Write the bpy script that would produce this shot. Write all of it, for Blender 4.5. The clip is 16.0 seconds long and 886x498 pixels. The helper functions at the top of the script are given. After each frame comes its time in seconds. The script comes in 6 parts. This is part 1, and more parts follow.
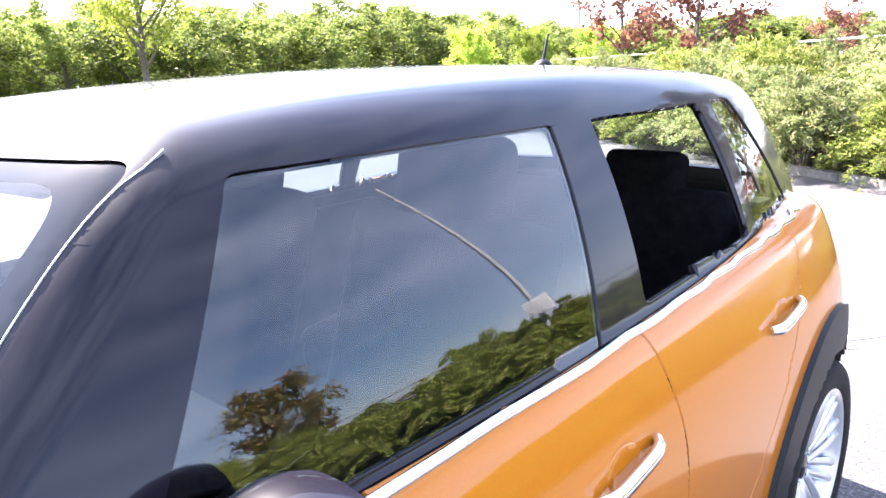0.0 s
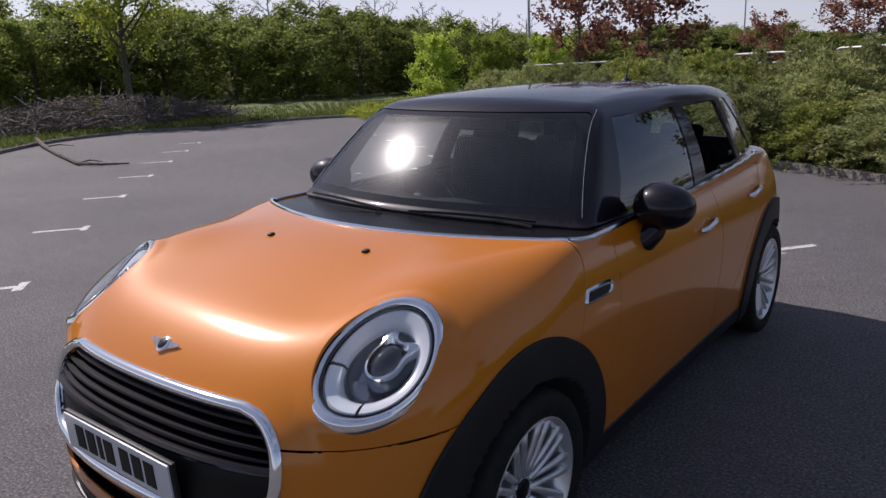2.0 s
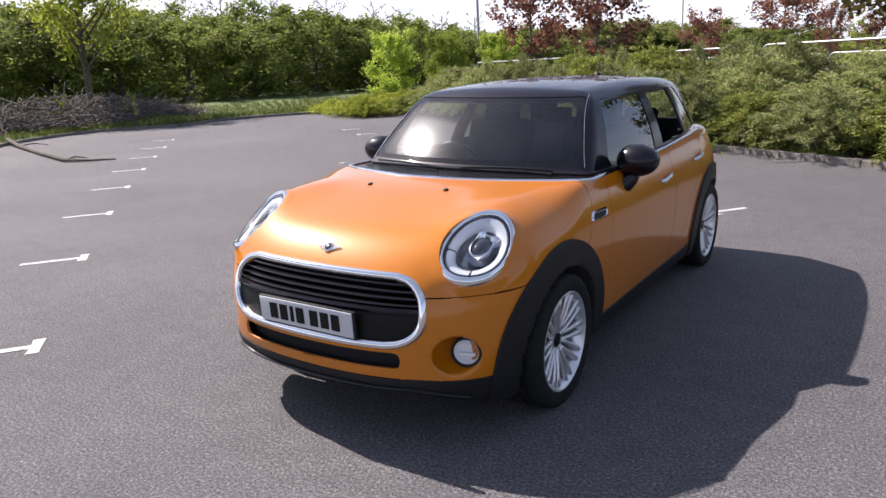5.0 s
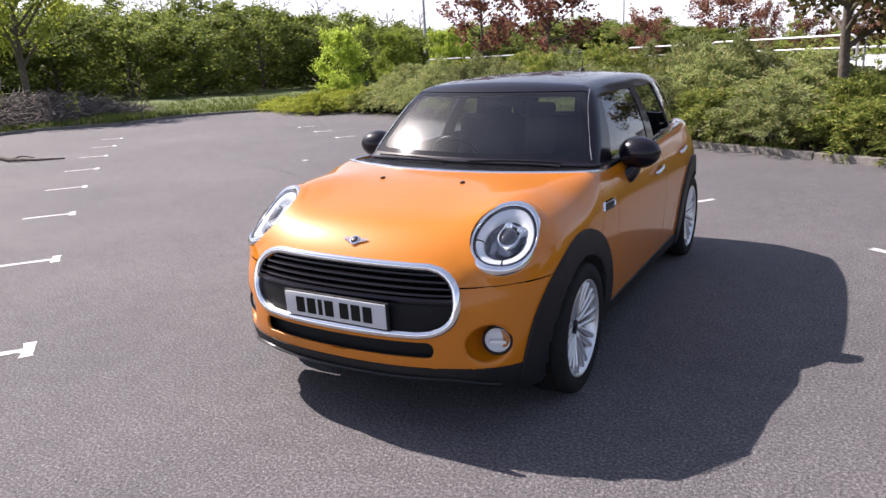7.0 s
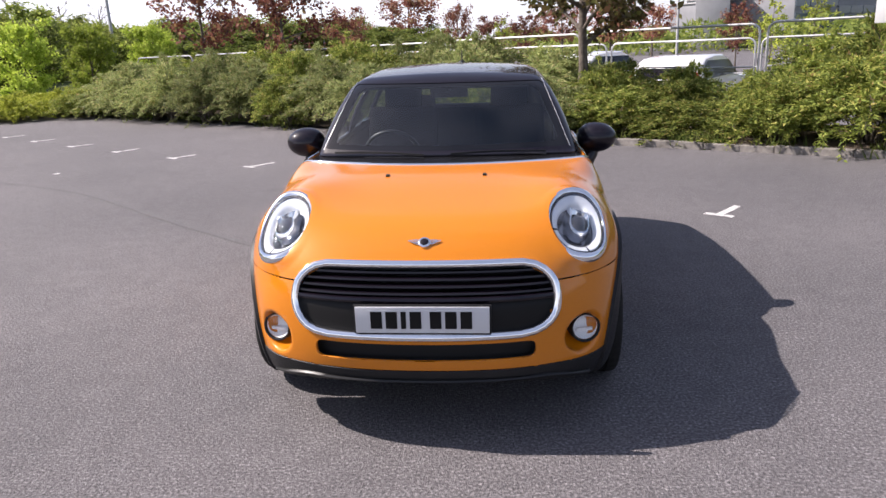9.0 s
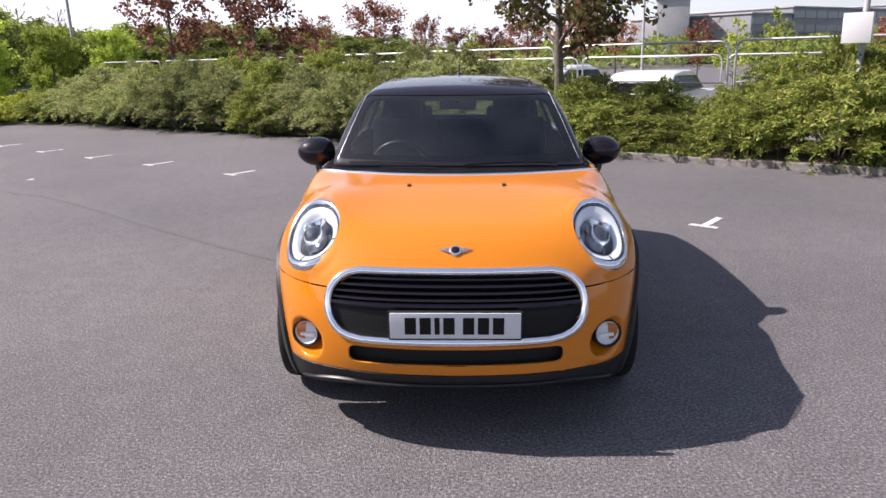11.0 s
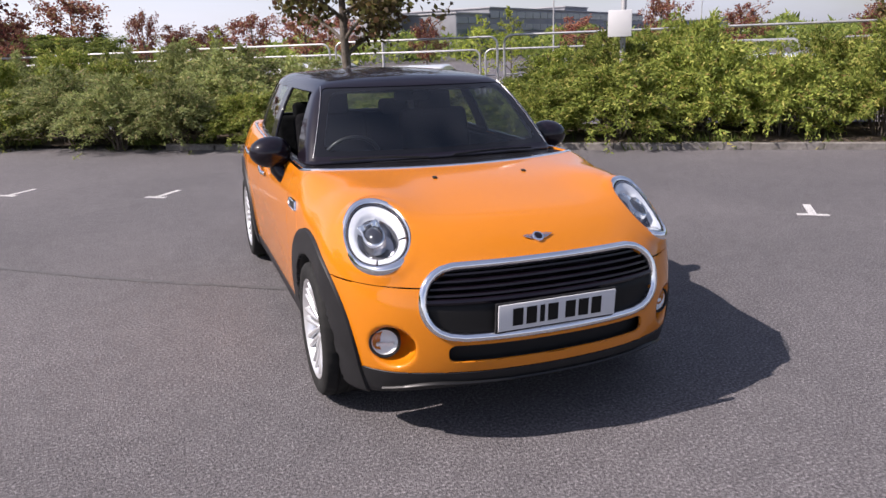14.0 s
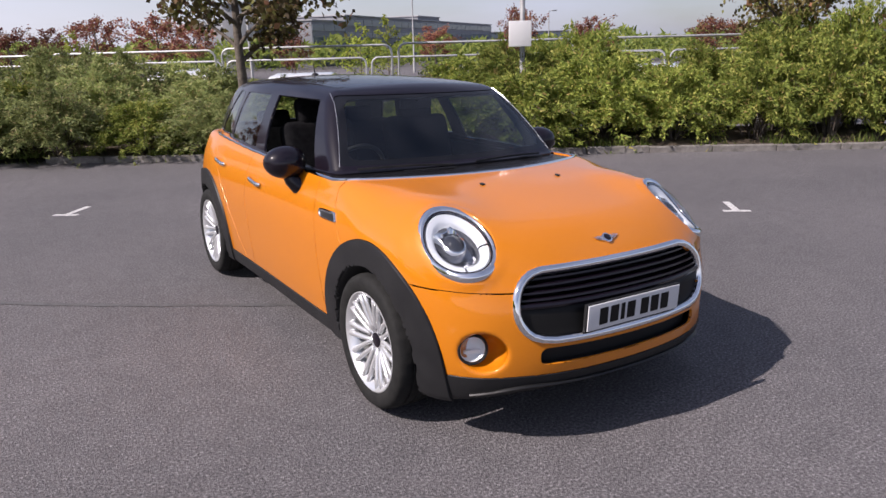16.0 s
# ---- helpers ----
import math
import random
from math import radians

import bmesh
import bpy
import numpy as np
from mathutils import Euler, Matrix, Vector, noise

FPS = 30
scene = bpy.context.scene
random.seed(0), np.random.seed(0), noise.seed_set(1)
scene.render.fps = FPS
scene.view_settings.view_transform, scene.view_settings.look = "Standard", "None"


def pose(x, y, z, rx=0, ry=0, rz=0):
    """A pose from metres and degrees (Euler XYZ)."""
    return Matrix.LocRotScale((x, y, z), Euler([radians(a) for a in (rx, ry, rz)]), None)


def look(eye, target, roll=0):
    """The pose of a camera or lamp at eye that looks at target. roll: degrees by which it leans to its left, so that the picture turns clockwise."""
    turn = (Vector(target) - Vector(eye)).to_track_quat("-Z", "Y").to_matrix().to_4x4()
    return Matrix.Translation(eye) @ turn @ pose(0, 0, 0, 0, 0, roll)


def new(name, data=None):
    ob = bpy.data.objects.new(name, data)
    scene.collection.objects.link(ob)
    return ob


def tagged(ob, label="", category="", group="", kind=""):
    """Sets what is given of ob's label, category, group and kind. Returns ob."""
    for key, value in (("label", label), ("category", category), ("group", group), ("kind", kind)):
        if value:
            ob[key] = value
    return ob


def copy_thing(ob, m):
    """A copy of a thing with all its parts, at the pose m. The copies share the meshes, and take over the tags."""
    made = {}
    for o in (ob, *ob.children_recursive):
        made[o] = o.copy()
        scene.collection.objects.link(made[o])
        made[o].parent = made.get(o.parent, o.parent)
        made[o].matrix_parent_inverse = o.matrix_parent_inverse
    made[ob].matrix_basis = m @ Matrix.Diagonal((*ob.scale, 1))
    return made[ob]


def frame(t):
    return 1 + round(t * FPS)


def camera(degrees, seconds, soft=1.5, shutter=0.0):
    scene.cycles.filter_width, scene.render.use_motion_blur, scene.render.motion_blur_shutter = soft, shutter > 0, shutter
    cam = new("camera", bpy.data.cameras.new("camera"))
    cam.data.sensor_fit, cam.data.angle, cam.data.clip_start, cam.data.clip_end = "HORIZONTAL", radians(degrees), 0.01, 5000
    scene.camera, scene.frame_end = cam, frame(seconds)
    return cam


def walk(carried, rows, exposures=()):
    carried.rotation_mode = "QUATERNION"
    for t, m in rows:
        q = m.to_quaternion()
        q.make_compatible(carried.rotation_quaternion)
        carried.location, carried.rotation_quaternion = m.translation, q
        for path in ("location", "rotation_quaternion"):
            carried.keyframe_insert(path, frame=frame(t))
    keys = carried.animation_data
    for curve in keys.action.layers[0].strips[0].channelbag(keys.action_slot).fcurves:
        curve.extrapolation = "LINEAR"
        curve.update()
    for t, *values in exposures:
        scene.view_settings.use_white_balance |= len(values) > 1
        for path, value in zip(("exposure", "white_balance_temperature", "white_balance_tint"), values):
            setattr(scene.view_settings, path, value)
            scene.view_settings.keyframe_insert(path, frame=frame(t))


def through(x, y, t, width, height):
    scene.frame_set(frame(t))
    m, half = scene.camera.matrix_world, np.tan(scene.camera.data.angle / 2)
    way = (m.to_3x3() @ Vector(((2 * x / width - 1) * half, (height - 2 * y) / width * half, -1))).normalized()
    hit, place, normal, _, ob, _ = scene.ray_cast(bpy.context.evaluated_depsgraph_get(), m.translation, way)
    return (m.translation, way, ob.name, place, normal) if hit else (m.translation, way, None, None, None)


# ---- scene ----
cam = camera(62.9, 16.0)
PATH = [
    (0, (1.31, 0.533, 1.406), (0.006, 1.973, 0.931), -3.1),
    (0.5, (1.478, -0.053, 1.416), (0.198, 1.424, 0.99), -2.2),
    (1, (1.588, -0.625, 1.455), (0.347, 0.886, 1.035), -2.0),
    (1.5, (1.667, -1.177, 1.477), (0.454, 0.349, 1.028), -1.4),
    (2, (1.799, -1.702, 1.507), (0.617, -0.161, 1.031), -2.5),
    (2.5, (1.867, -2.173, 1.508), (0.739, -0.59, 1.037), -2.0),
    (3, (1.999, -2.565, 1.507), (0.89, -0.964, 1.055), -2.1),
    (3.5, (2.087, -2.823, 1.545), (1.013, -1.199, 1.088), -1.6),
    (4, (2.095, -2.903, 1.541), (1.022, -1.284, 1.068), -2.5),
    (6.5, (2.039, -2.953, 1.531), (0.981, -1.331, 1.033), -3.4),
    (7, (1.822, -3.151, 1.537), (0.884, -1.458, 1.033), -2.9),
    (7.5, (1.489, -3.26, 1.531), (0.734, -1.479, 1.022), -3.6),
    (8, (1.087, -3.338, 1.574), (0.512, -1.494, 1.055), -3.1),
    (8.5, (0.653, -3.45, 1.577), (0.305, -1.554, 1.046), -2.0),
    (9, (0.336, -3.418, 1.555), (0.163, -1.501, 1.011), -2.8),
    (9.5, (0.144, -3.438, 1.578), (0.046, -1.517, 1.031), -1.8),
    (12, (-0.012, -3.533, 1.582), (-0.039, -1.6, 1.071), -1.9),
    (12.5, (-0.2, -3.467, 1.551), (-0.154, -1.54, 1.016), -1.5),
    (13, (-0.527, -3.344, 1.577), (-0.28, -1.434, 1.037), -1.2),
    (13.5, (-0.948, -3.319, 1.581), (-0.432, -1.469, 1.024), -1.7),
    (14, (-1.309, -3.203, 1.573), (-0.656, -1.394, 1.024), -2.2),
    (14.5, (-1.601, -3.024, 1.585), (-0.831, -1.266, 1.024), -2.2),
    (15, (-1.924, -2.896, 1.593), (-0.996, -1.218, 1.025), -1.7),
    (15.5, (-2.083, -2.843, 1.605), (-1.081, -1.204, 1.047), -1.3),
    (16, (-2.111, -2.822, 1.6), (-1.106, -1.18, 1.059), -1.5),
]
EXPOSURES = [(0.0, 3.27, 6050, 17), (0.5, 2.6, 6050, 17), (1.0, 1.65, 6020, 16), (1.5, 0.6, 6120, 18), (2.0, 0.08, 6120, 19), (2.5, 0.1, 6120, 19), (3.5, 0.64, 6120, 17), (4.5, 0.87, 6220, 17), (6.5, 1.1, 6320, 18), (9.5, 1.05, 6370, 18), (12.0, 0.99, 6310, 18), (13.5, 0.83, 6310, 19), (16.0, 0.53, 6260, 20)]
walk(cam, [(t, look(eye, target, roll)) for t, eye, target, roll in PATH], EXPOSURES)

# ---- world and sun ----
SUN_ELEVATION, SUN_BEARING = 44.6, 275.0     # degrees; bearing clockwise from +y
world = bpy.data.worlds.new("world")
scene.world = world
world.use_nodes = True
wn = world.node_tree
sky = wn.nodes.new("ShaderNodeTexSky")
sky.sky_type = "NISHITA"
sky.sun_disc = False
sky.sun_elevation = radians(SUN_ELEVATION)
sky.sun_rotation = radians(SUN_BEARING)
sky.air_density, sky.dust_density, sky.ozone_density = 1.0, 1.2, 1.8
# thin streaks of high cloud
wtc = wn.nodes.new("ShaderNodeTexCoord")
wmap = wn.nodes.new("ShaderNodeMapping")
wmap.inputs["Scale"].default_value = (1.2, 2.0, 5.0)
wn.links.new(wtc.outputs["Generated"], wmap.inputs["Vector"])
wno = wn.nodes.new("ShaderNodeTexNoise")
wno.inputs["Scale"].default_value = 1.6
wno.inputs["Detail"].default_value = 6.0
wno.inputs["Roughness"].default_value = 0.55
wn.links.new(wmap.outputs["Vector"], wno.inputs["Vector"])
wra = wn.nodes.new("ShaderNodeValToRGB")
wra.color_ramp.elements[0].position, wra.color_ramp.elements[0].color = 0.30, (0.0, 0.0, 0.0, 1)
wra.color_ramp.elements[1].position, wra.color_ramp.elements[1].color = 0.72, (0.65, 0.65, 0.65, 1)
wn.links.new(wno.outputs["Fac"], wra.inputs["Fac"])
wmix = wn.nodes.new("ShaderNodeMix")
wmix.data_type = "RGBA"
wmix.inputs["B"].default_value = (6.6, 7.0, 8.6, 1)
wn.links.new(wra.outputs["Color"], wmix.inputs["Factor"])
wn.links.new(sky.outputs["Color"], wmix.inputs["A"])
wn.nodes["Background"].inputs["Strength"].default_value = 0.066
# haze along the horizon, brighter towards the sun
wsep = wn.nodes.new("ShaderNodeSeparateXYZ")
wn.links.new(wtc.outputs["Generated"], wsep.inputs["Vector"])
wlow = wn.nodes.new("ShaderNodeMath")
wlow.operation, wlow.use_clamp = "MULTIPLY_ADD", True
wlow.inputs[1].default_value, wlow.inputs[2].default_value = -3.2, 1.0
wn.links.new(wsep.outputs["Z"], wlow.inputs[0])
wsun = wn.nodes.new("ShaderNodeMath")
wsun.operation, wsun.use_clamp = "MULTIPLY_ADD", True
wsun.inputs[1].default_value, wsun.inputs[2].default_value = -0.5, 0.42
wn.links.new(wsep.outputs["X"], wsun.inputs[0])
wfac = wn.nodes.new("ShaderNodeMath")
wfac.operation = "MULTIPLY"
wn.links.new(wlow.outputs["Value"], wfac.inputs[0])
wn.links.new(wsun.outputs["Value"], wfac.inputs[1])
whaze = wn.nodes.new("ShaderNodeMix")
whaze.data_type = "RGBA"
whaze.inputs["B"].default_value = (13.0, 13.2, 14.0, 1)
wn.links.new(wfac.outputs["Value"], whaze.inputs["Factor"])
wn.links.new(wmix.outputs["Result"], whaze.inputs["A"])
wn.links.new(whaze.outputs["Result"], wn.nodes["Background"].inputs["Color"])

sun_data = bpy.data.lights.new("sun", "SUN")
sun_data.energy, sun_data.angle, sun_data.color = 4.9, radians(0.55), (1.0, 0.92, 0.82)
sun = new("sun", sun_data)
a, e = radians(SUN_BEARING), radians(SUN_ELEVATION)
sun.matrix_world = look((20 * math.sin(a) * math.cos(e), 20 * math.cos(a) * math.cos(e), 20 * math.sin(e)), (0, 0, 0))

# ---- materials ----
def material(name, colour, rough=0.5, metal=0.0, coat=0.0, spec=0.5, coat_rough=0.03):
    m = bpy.data.materials.new(name)
    m.use_nodes = True
    b = m.node_tree.nodes["Principled BSDF"]
    b.inputs["Base Color"].default_value = (*colour, 1)
    b.inputs["Roughness"].default_value = rough
    b.inputs["Metallic"].default_value = metal
    b.inputs["Coat Weight"].default_value = coat
    b.inputs["Coat Roughness"].default_value = coat_rough
    b.inputs["Specular IOR Level"].default_value = spec
    return m


def node(m, kind, **values):
    n = m.node_tree.nodes.new(kind)
    for key, value in values.items():
        n.inputs[key].default_value = value
    return n


def link(m, out, inp):
    m.node_tree.links.new(out, inp)


def bsdf(m):
    return m.node_tree.nodes["Principled BSDF"]


def noise_tex(m, scale, detail=4.0, rough=0.6, coords="Object"):
    tc = m.node_tree.nodes.new("ShaderNodeTexCoord")
    n = node(m, "ShaderNodeTexNoise", Scale=scale, Detail=detail, Roughness=rough)
    link(m, tc.outputs[coords], n.inputs["Vector"])
    return n


def ramp(m, source, stops):
    r = m.node_tree.nodes.new("ShaderNodeValToRGB")
    els = r.color_ramp.elements
    while len(els) < len(stops):
        els.new(0.5)
    for el, (p, c) in zip(els, stops):
        el.position = p
        el.color = (*c, 1) if len(c) == 3 else c
    link(m, source, r.inputs["Fac"])
    return r


def bump(m, height, strength, distance):
    b = node(m, "ShaderNodeBump", Strength=strength, Distance=distance)
    link(m, height, b.inputs["Height"])
    link(m, b.outputs["Normal"], bsdf(m).inputs["Normal"])


def mottled(name, stops, scale, rough=0.8, bump_scale=0, bump_depth=0.0, coords="Object", detail=5.0, **kw):
    """A surface whose colour wanders between the stops, with fine relief."""
    m = material(name, stops[0][1], rough, **kw)
    n = noise_tex(m, scale, detail, coords=coords)
    link(m, ramp(m, n.outputs["Fac"], stops).outputs["Color"], bsdf(m).inputs["Base Color"])
    if bump_scale:
        bump(m, noise_tex(m, bump_scale, 3.0, coords=coords).outputs["Fac"], 1.0, bump_depth)
    return m


def paint_orange():
    m = material("orange_paint", (0.52, 0.165, 0.003), 0.42, 0.03, 1.0, 0.10, 0.095)
    fl = noise_tex(m, 900, 2.0)
    link(m, ramp(m, fl.outputs["Fac"], [(0.35, (0.47, 0.145, 0.002)), (0.65, (0.58, 0.185, 0.004))]).outputs["Color"], bsdf(m).inputs["Base Color"])
    peel = noise_tex(m, 160, 1.0)
    b = node(m, "ShaderNodeBump", Strength=0.05, Distance=0.0006)
    link(m, peel.outputs["Fac"], b.inputs["Height"])
    link(m, b.outputs["Normal"], bsdf(m).inputs["Coat Normal"])
    return m


def glass_mat(name, tint, rough=0.0, film=0.0, base=0.09):
    """Thin pane: clear with a tint, and a Fresnel gloss."""
    m = bpy.data.materials.new(name)
    m.use_nodes = True
    nt = m.node_tree
    nt.nodes.clear()
    out = nt.nodes.new("ShaderNodeOutputMaterial")
    mix = nt.nodes.new("ShaderNodeMixShader")
    clear = nt.nodes.new("ShaderNodeBsdfTransparent")
    gloss = nt.nodes.new("ShaderNodeBsdfGlossy")
    # both sides alike: a base gloss that rises towards grazing
    weight = nt.nodes.new("ShaderNodeLayerWeight")
    weight.inputs["Blend"].default_value = 0.5
    rise = nt.nodes.new("ShaderNodeMath")
    rise.operation = "POWER"
    rise.inputs[1].default_value = 3.6
    nt.links.new(weight.outputs["Facing"], rise.inputs[0])
    fres = nt.nodes.new("ShaderNodeMath")
    fres.operation = "MULTIPLY_ADD"
    fres.inputs[1].default_value, fres.inputs[2].default_value = 0.85, base
    nt.links.new(rise.outputs["Value"], fres.inputs[0])
    clear.inputs["Color"].default_value = (*tint, 1)
    gloss.inputs["Roughness"].default_value = rough
    nt.links.new(fres.outputs["Value"], mix.inputs["Fac"])
    nt.links.new(clear.outputs["BSDF"], mix.inputs[1])
    nt.links.new(gloss.outputs["BSDF"], mix.inputs[2])
    if film:
        # a thin film of dust scatters the sun
        haze = nt.nodes.new("ShaderNodeBsdfGlossy")
        haze.inputs["Roughness"].default_value = 0.21
        over = nt.nodes.new("ShaderNodeMixShader")
        over.inputs["Fac"].default_value = film
        nt.links.new(mix.outputs["Shader"], over.inputs[1])
        nt.links.new(haze.outputs["BSDF"], over.inputs[2])
        mix = over
    nt.links.new(mix.outputs["Shader"], out.inputs["Surface"])
    return m


ORANGE = paint_orange()
GLOSS_BLACK = material("gloss_black", (0.007, 0.005, 0.009), 0.40, 0.0, 0.65, 0.07, 0.05)
PLASTIC_BLACK = mottled("black_plastic", [(0.3, (0.011, 0.011, 0.012)), (0.7, (0.019, 0.019, 0.020))], 6, 0.5, 900, 0.0003, spec=0.25)
SCUTTLE_BLACK = mottled("scuttle_plastic", [(0.3, (0.006, 0.006, 0.007)), (0.7, (0.010, 0.010, 0.011))], 6, 0.22, 900, 0.0001, spec=0.12)
DARK = material("dark_gap", (0.006, 0.006, 0.006), 0.8)
CHROME = material("chrome", (0.82, 0.83, 0.84), 0.07, 1.0)
SILVER = material("alloy_silver", (0.70, 0.71, 0.72), 0.28, 0.65, 0.6)
RUBBER = mottled("tyre_rubber", [(0.3, (0.008, 0.008, 0.008)), (0.7, (0.017, 0.017, 0.016))], 25, 0.8, 300, 0.0005, spec=0.25)
WINDSCREEN = glass_mat("windscreen_glass", (0.56, 0.62, 0.62), rough=0.03, film=0.011, base=0.065)
BLACK_GLASS = material("black_glass_border", (0.006, 0.006, 0.007), 0.05)
SIDE_GLASS = glass_mat("tinted_side_glass", (0.55, 0.61, 0.60), base=0.10)
LIGHT_GLASS = glass_mat("clear_rear_glass", (0.78, 0.84, 0.82), base=0.07)
LINING = material("dark_lining", (0.018, 0.018, 0.019), 0.9)
LAMP_GLASS = glass_mat("clear_lamp_glass", (0.96, 0.98, 0.98), base=0.05)
LENS = material("lens_dark", (0.02, 0.02, 0.025), 0.05, 0.0, 1.0)
SILVER_BOWL = material("lamp_reflector", (0.85, 0.87, 0.90), 0.22, 0.30, 0.6)
WHITE_RING = material("light_guide_white", (0.66, 0.67, 0.71), 0.25, 0.0, 0.8)
DARK_BOWL = material("lamp_bowl_grey", (0.30, 0.30, 0.33), 0.2, 0.7, 0.5)
CABIN = mottled("dark_cabin_trim", [(0.3, (0.016, 0.016, 0.017)), (0.7, (0.03, 0.03, 0.032))], 12, 0.7, 400, 0.0006)
CLOTH = mottled("black_seat_cloth", [(0.3, (0.006, 0.006, 0.007)), (0.7, (0.013, 0.013, 0.014))], 30, 1.0, 600, 0.001, spec=0.03)
PLATE_WHITE = material("plate_white", (0.56, 0.57, 0.58), 0.35)
BAR_BLACK = material("bar_black", (0.007, 0.007, 0.007), 0.5, spec=0.2)
FOG_BOWL = material("fog_lamp_bowl", (0.86, 0.87, 0.88), 0.35, 0.1, 0.5)
RED_LENS = material("red_lens", (0.45, 0.01, 0.01), 0.1, 0.0, 1.0)
AMBER = material("amber_lens", (0.6, 0.2, 0.02), 0.15, 0.0, 1.0)

# ---- mesh tools ----
def mesh_of(name, verts, faces, mat, normals=None, smooth=True):
    me = bpy.data.meshes.new(name)
    me.from_pydata([tuple(map(float, v)) for v in verts], [], [tuple(map(int, f)) for f in faces])
    me.materials.append(mat)
    if smooth:
        me.polygons.foreach_set("use_smooth", [True] * len(me.polygons))
    if normals is not None:
        me.normals_split_custom_set_from_vertices([tuple(map(float, n)) for n in normals])
    return me


def put(name, me, parent=None, label=""):
    ob = new(name, me)
    if parent is not None:
        ob.parent = parent
    if label:
        ob["label"] = label
    return ob


def part(name, bm, mat, parent, label="", smooth=True):
    me = bpy.data.meshes.new(name)
    if smooth:
        for f in bm.faces:
            f.smooth = True
        for e in bm.edges:
            if len(e.link_faces) == 2 and e.calc_face_angle(0) > 0.75:
                e.smooth = False
    bm.to_mesh(me)
    bm.free()
    me.materials.append(mat)
    return put(name, me, parent, label)


def empty(name, label, category, m=None, group="", kind=""):
    ob = new(name)
    ob.empty_display_size = 0.2
    if m is not None:
        ob.matrix_world = m
    return tagged(ob, label, category, group, kind)


def box(bm, size, m=None, bevel=0.0, segments=2):
    r = bmesh.ops.create_cube(bm, size=1.0)
    vs = r["verts"]
    bmesh.ops.scale(bm, vec=size, verts=vs)
    if bevel:
        es = list({e for v in vs for e in v.link_edges})
        r2 = bmesh.ops.bevel(bm, geom=es, offset=bevel, segments=segments, affect="EDGES", profile=0.6)
        vs = list({v for f in r2["faces"] for v in f.verts} | {v for v in vs if v.is_valid})
    if m is not None:
        bmesh.ops.transform(bm, matrix=m, verts=vs)
    return vs


def lathe(bm, profile, m=None, n=40):
    """Revolve (radius, height) pairs round local z."""
    m = m or Matrix()
    rings = []
    for r, h in profile:
        if r < 1e-6:
            rings.append([bm.verts.new(m @ Vector((0, 0, h)))])
        else:
            rings.append([bm.verts.new(m @ Vector((r * math.cos(2 * math.pi * i / n), r * math.sin(2 * math.pi * i / n), h))) for i in range(n)])
    for p, q in zip(rings, rings[1:]):
        for i in range(n):
            j = (i + 1) % n
            f = [p[i % len(p)], p[j % len(p)], q[j % len(q)], q[i % len(q)]]
            f = list(dict.fromkeys(f))
            if len(f) > 2:
                bm.faces.new(f)
    return rings


def sweep(bm, points, section, closed=False, ups=None, caps=True, scales=None):
    """Sweep a closed section (list of (a, b)) along the points; a goes sideways, b along up."""
    pts = [Vector(p) for p in points]
    n = len(pts)
    rings = []
    for i, p in enumerate(pts):
        t = (pts[(i + 1) % n] - pts[i - 1]) if closed else (pts[min(i + 1, n - 1)] - pts[max(i - 1, 0)])
        t.normalize()
        up = Vector(ups[i]) if ups is not None else Vector((0, 0, 1))
        if abs(t.dot(up)) > 0.98 and ups is None:
            up = Vector((0, 1, 0))
        side = t.cross(up).normalized()
        up = side.cross(t).normalized()
        s = scales[i] if scales is not None else 1.0
        rings.append([bm.verts.new(p + side * (a * s) + up * (b * s)) for a, b in section])
    k = len(section)
    for i in range(n if closed else n - 1):
        p, q = rings[i], rings[(i + 1) % n]
        for j in range(k):
            bm.faces.new((p[j], p[(j + 1) % k], q[(j + 1) % k], q[j]))
    if caps and not closed:
        bm.faces.new(rings[0][::-1])
        bm.faces.new(rings[-1])
    return rings


def round_section(r, n=8, flat=1.0):
    return [(r * math.cos(2 * math.pi * i / n), r * flat * math.sin(2 * math.pi * i / n)) for i in range(n)]


def tidy(bm):
    bmesh.ops.recalc_face_normals(bm, faces=bm.faces)
    return bm


def axis_frame(centre, normal, up=(0, 0, 1)):
    """A pose whose local z is the normal and local y as near up as can be."""
    z = Vector(normal).normalized()
    x = Vector(up).cross(z).normalized()
    y = z.cross(x)
    m = Matrix((x, y, z)).transposed().to_4x4()
    m.translation = centre
    return m


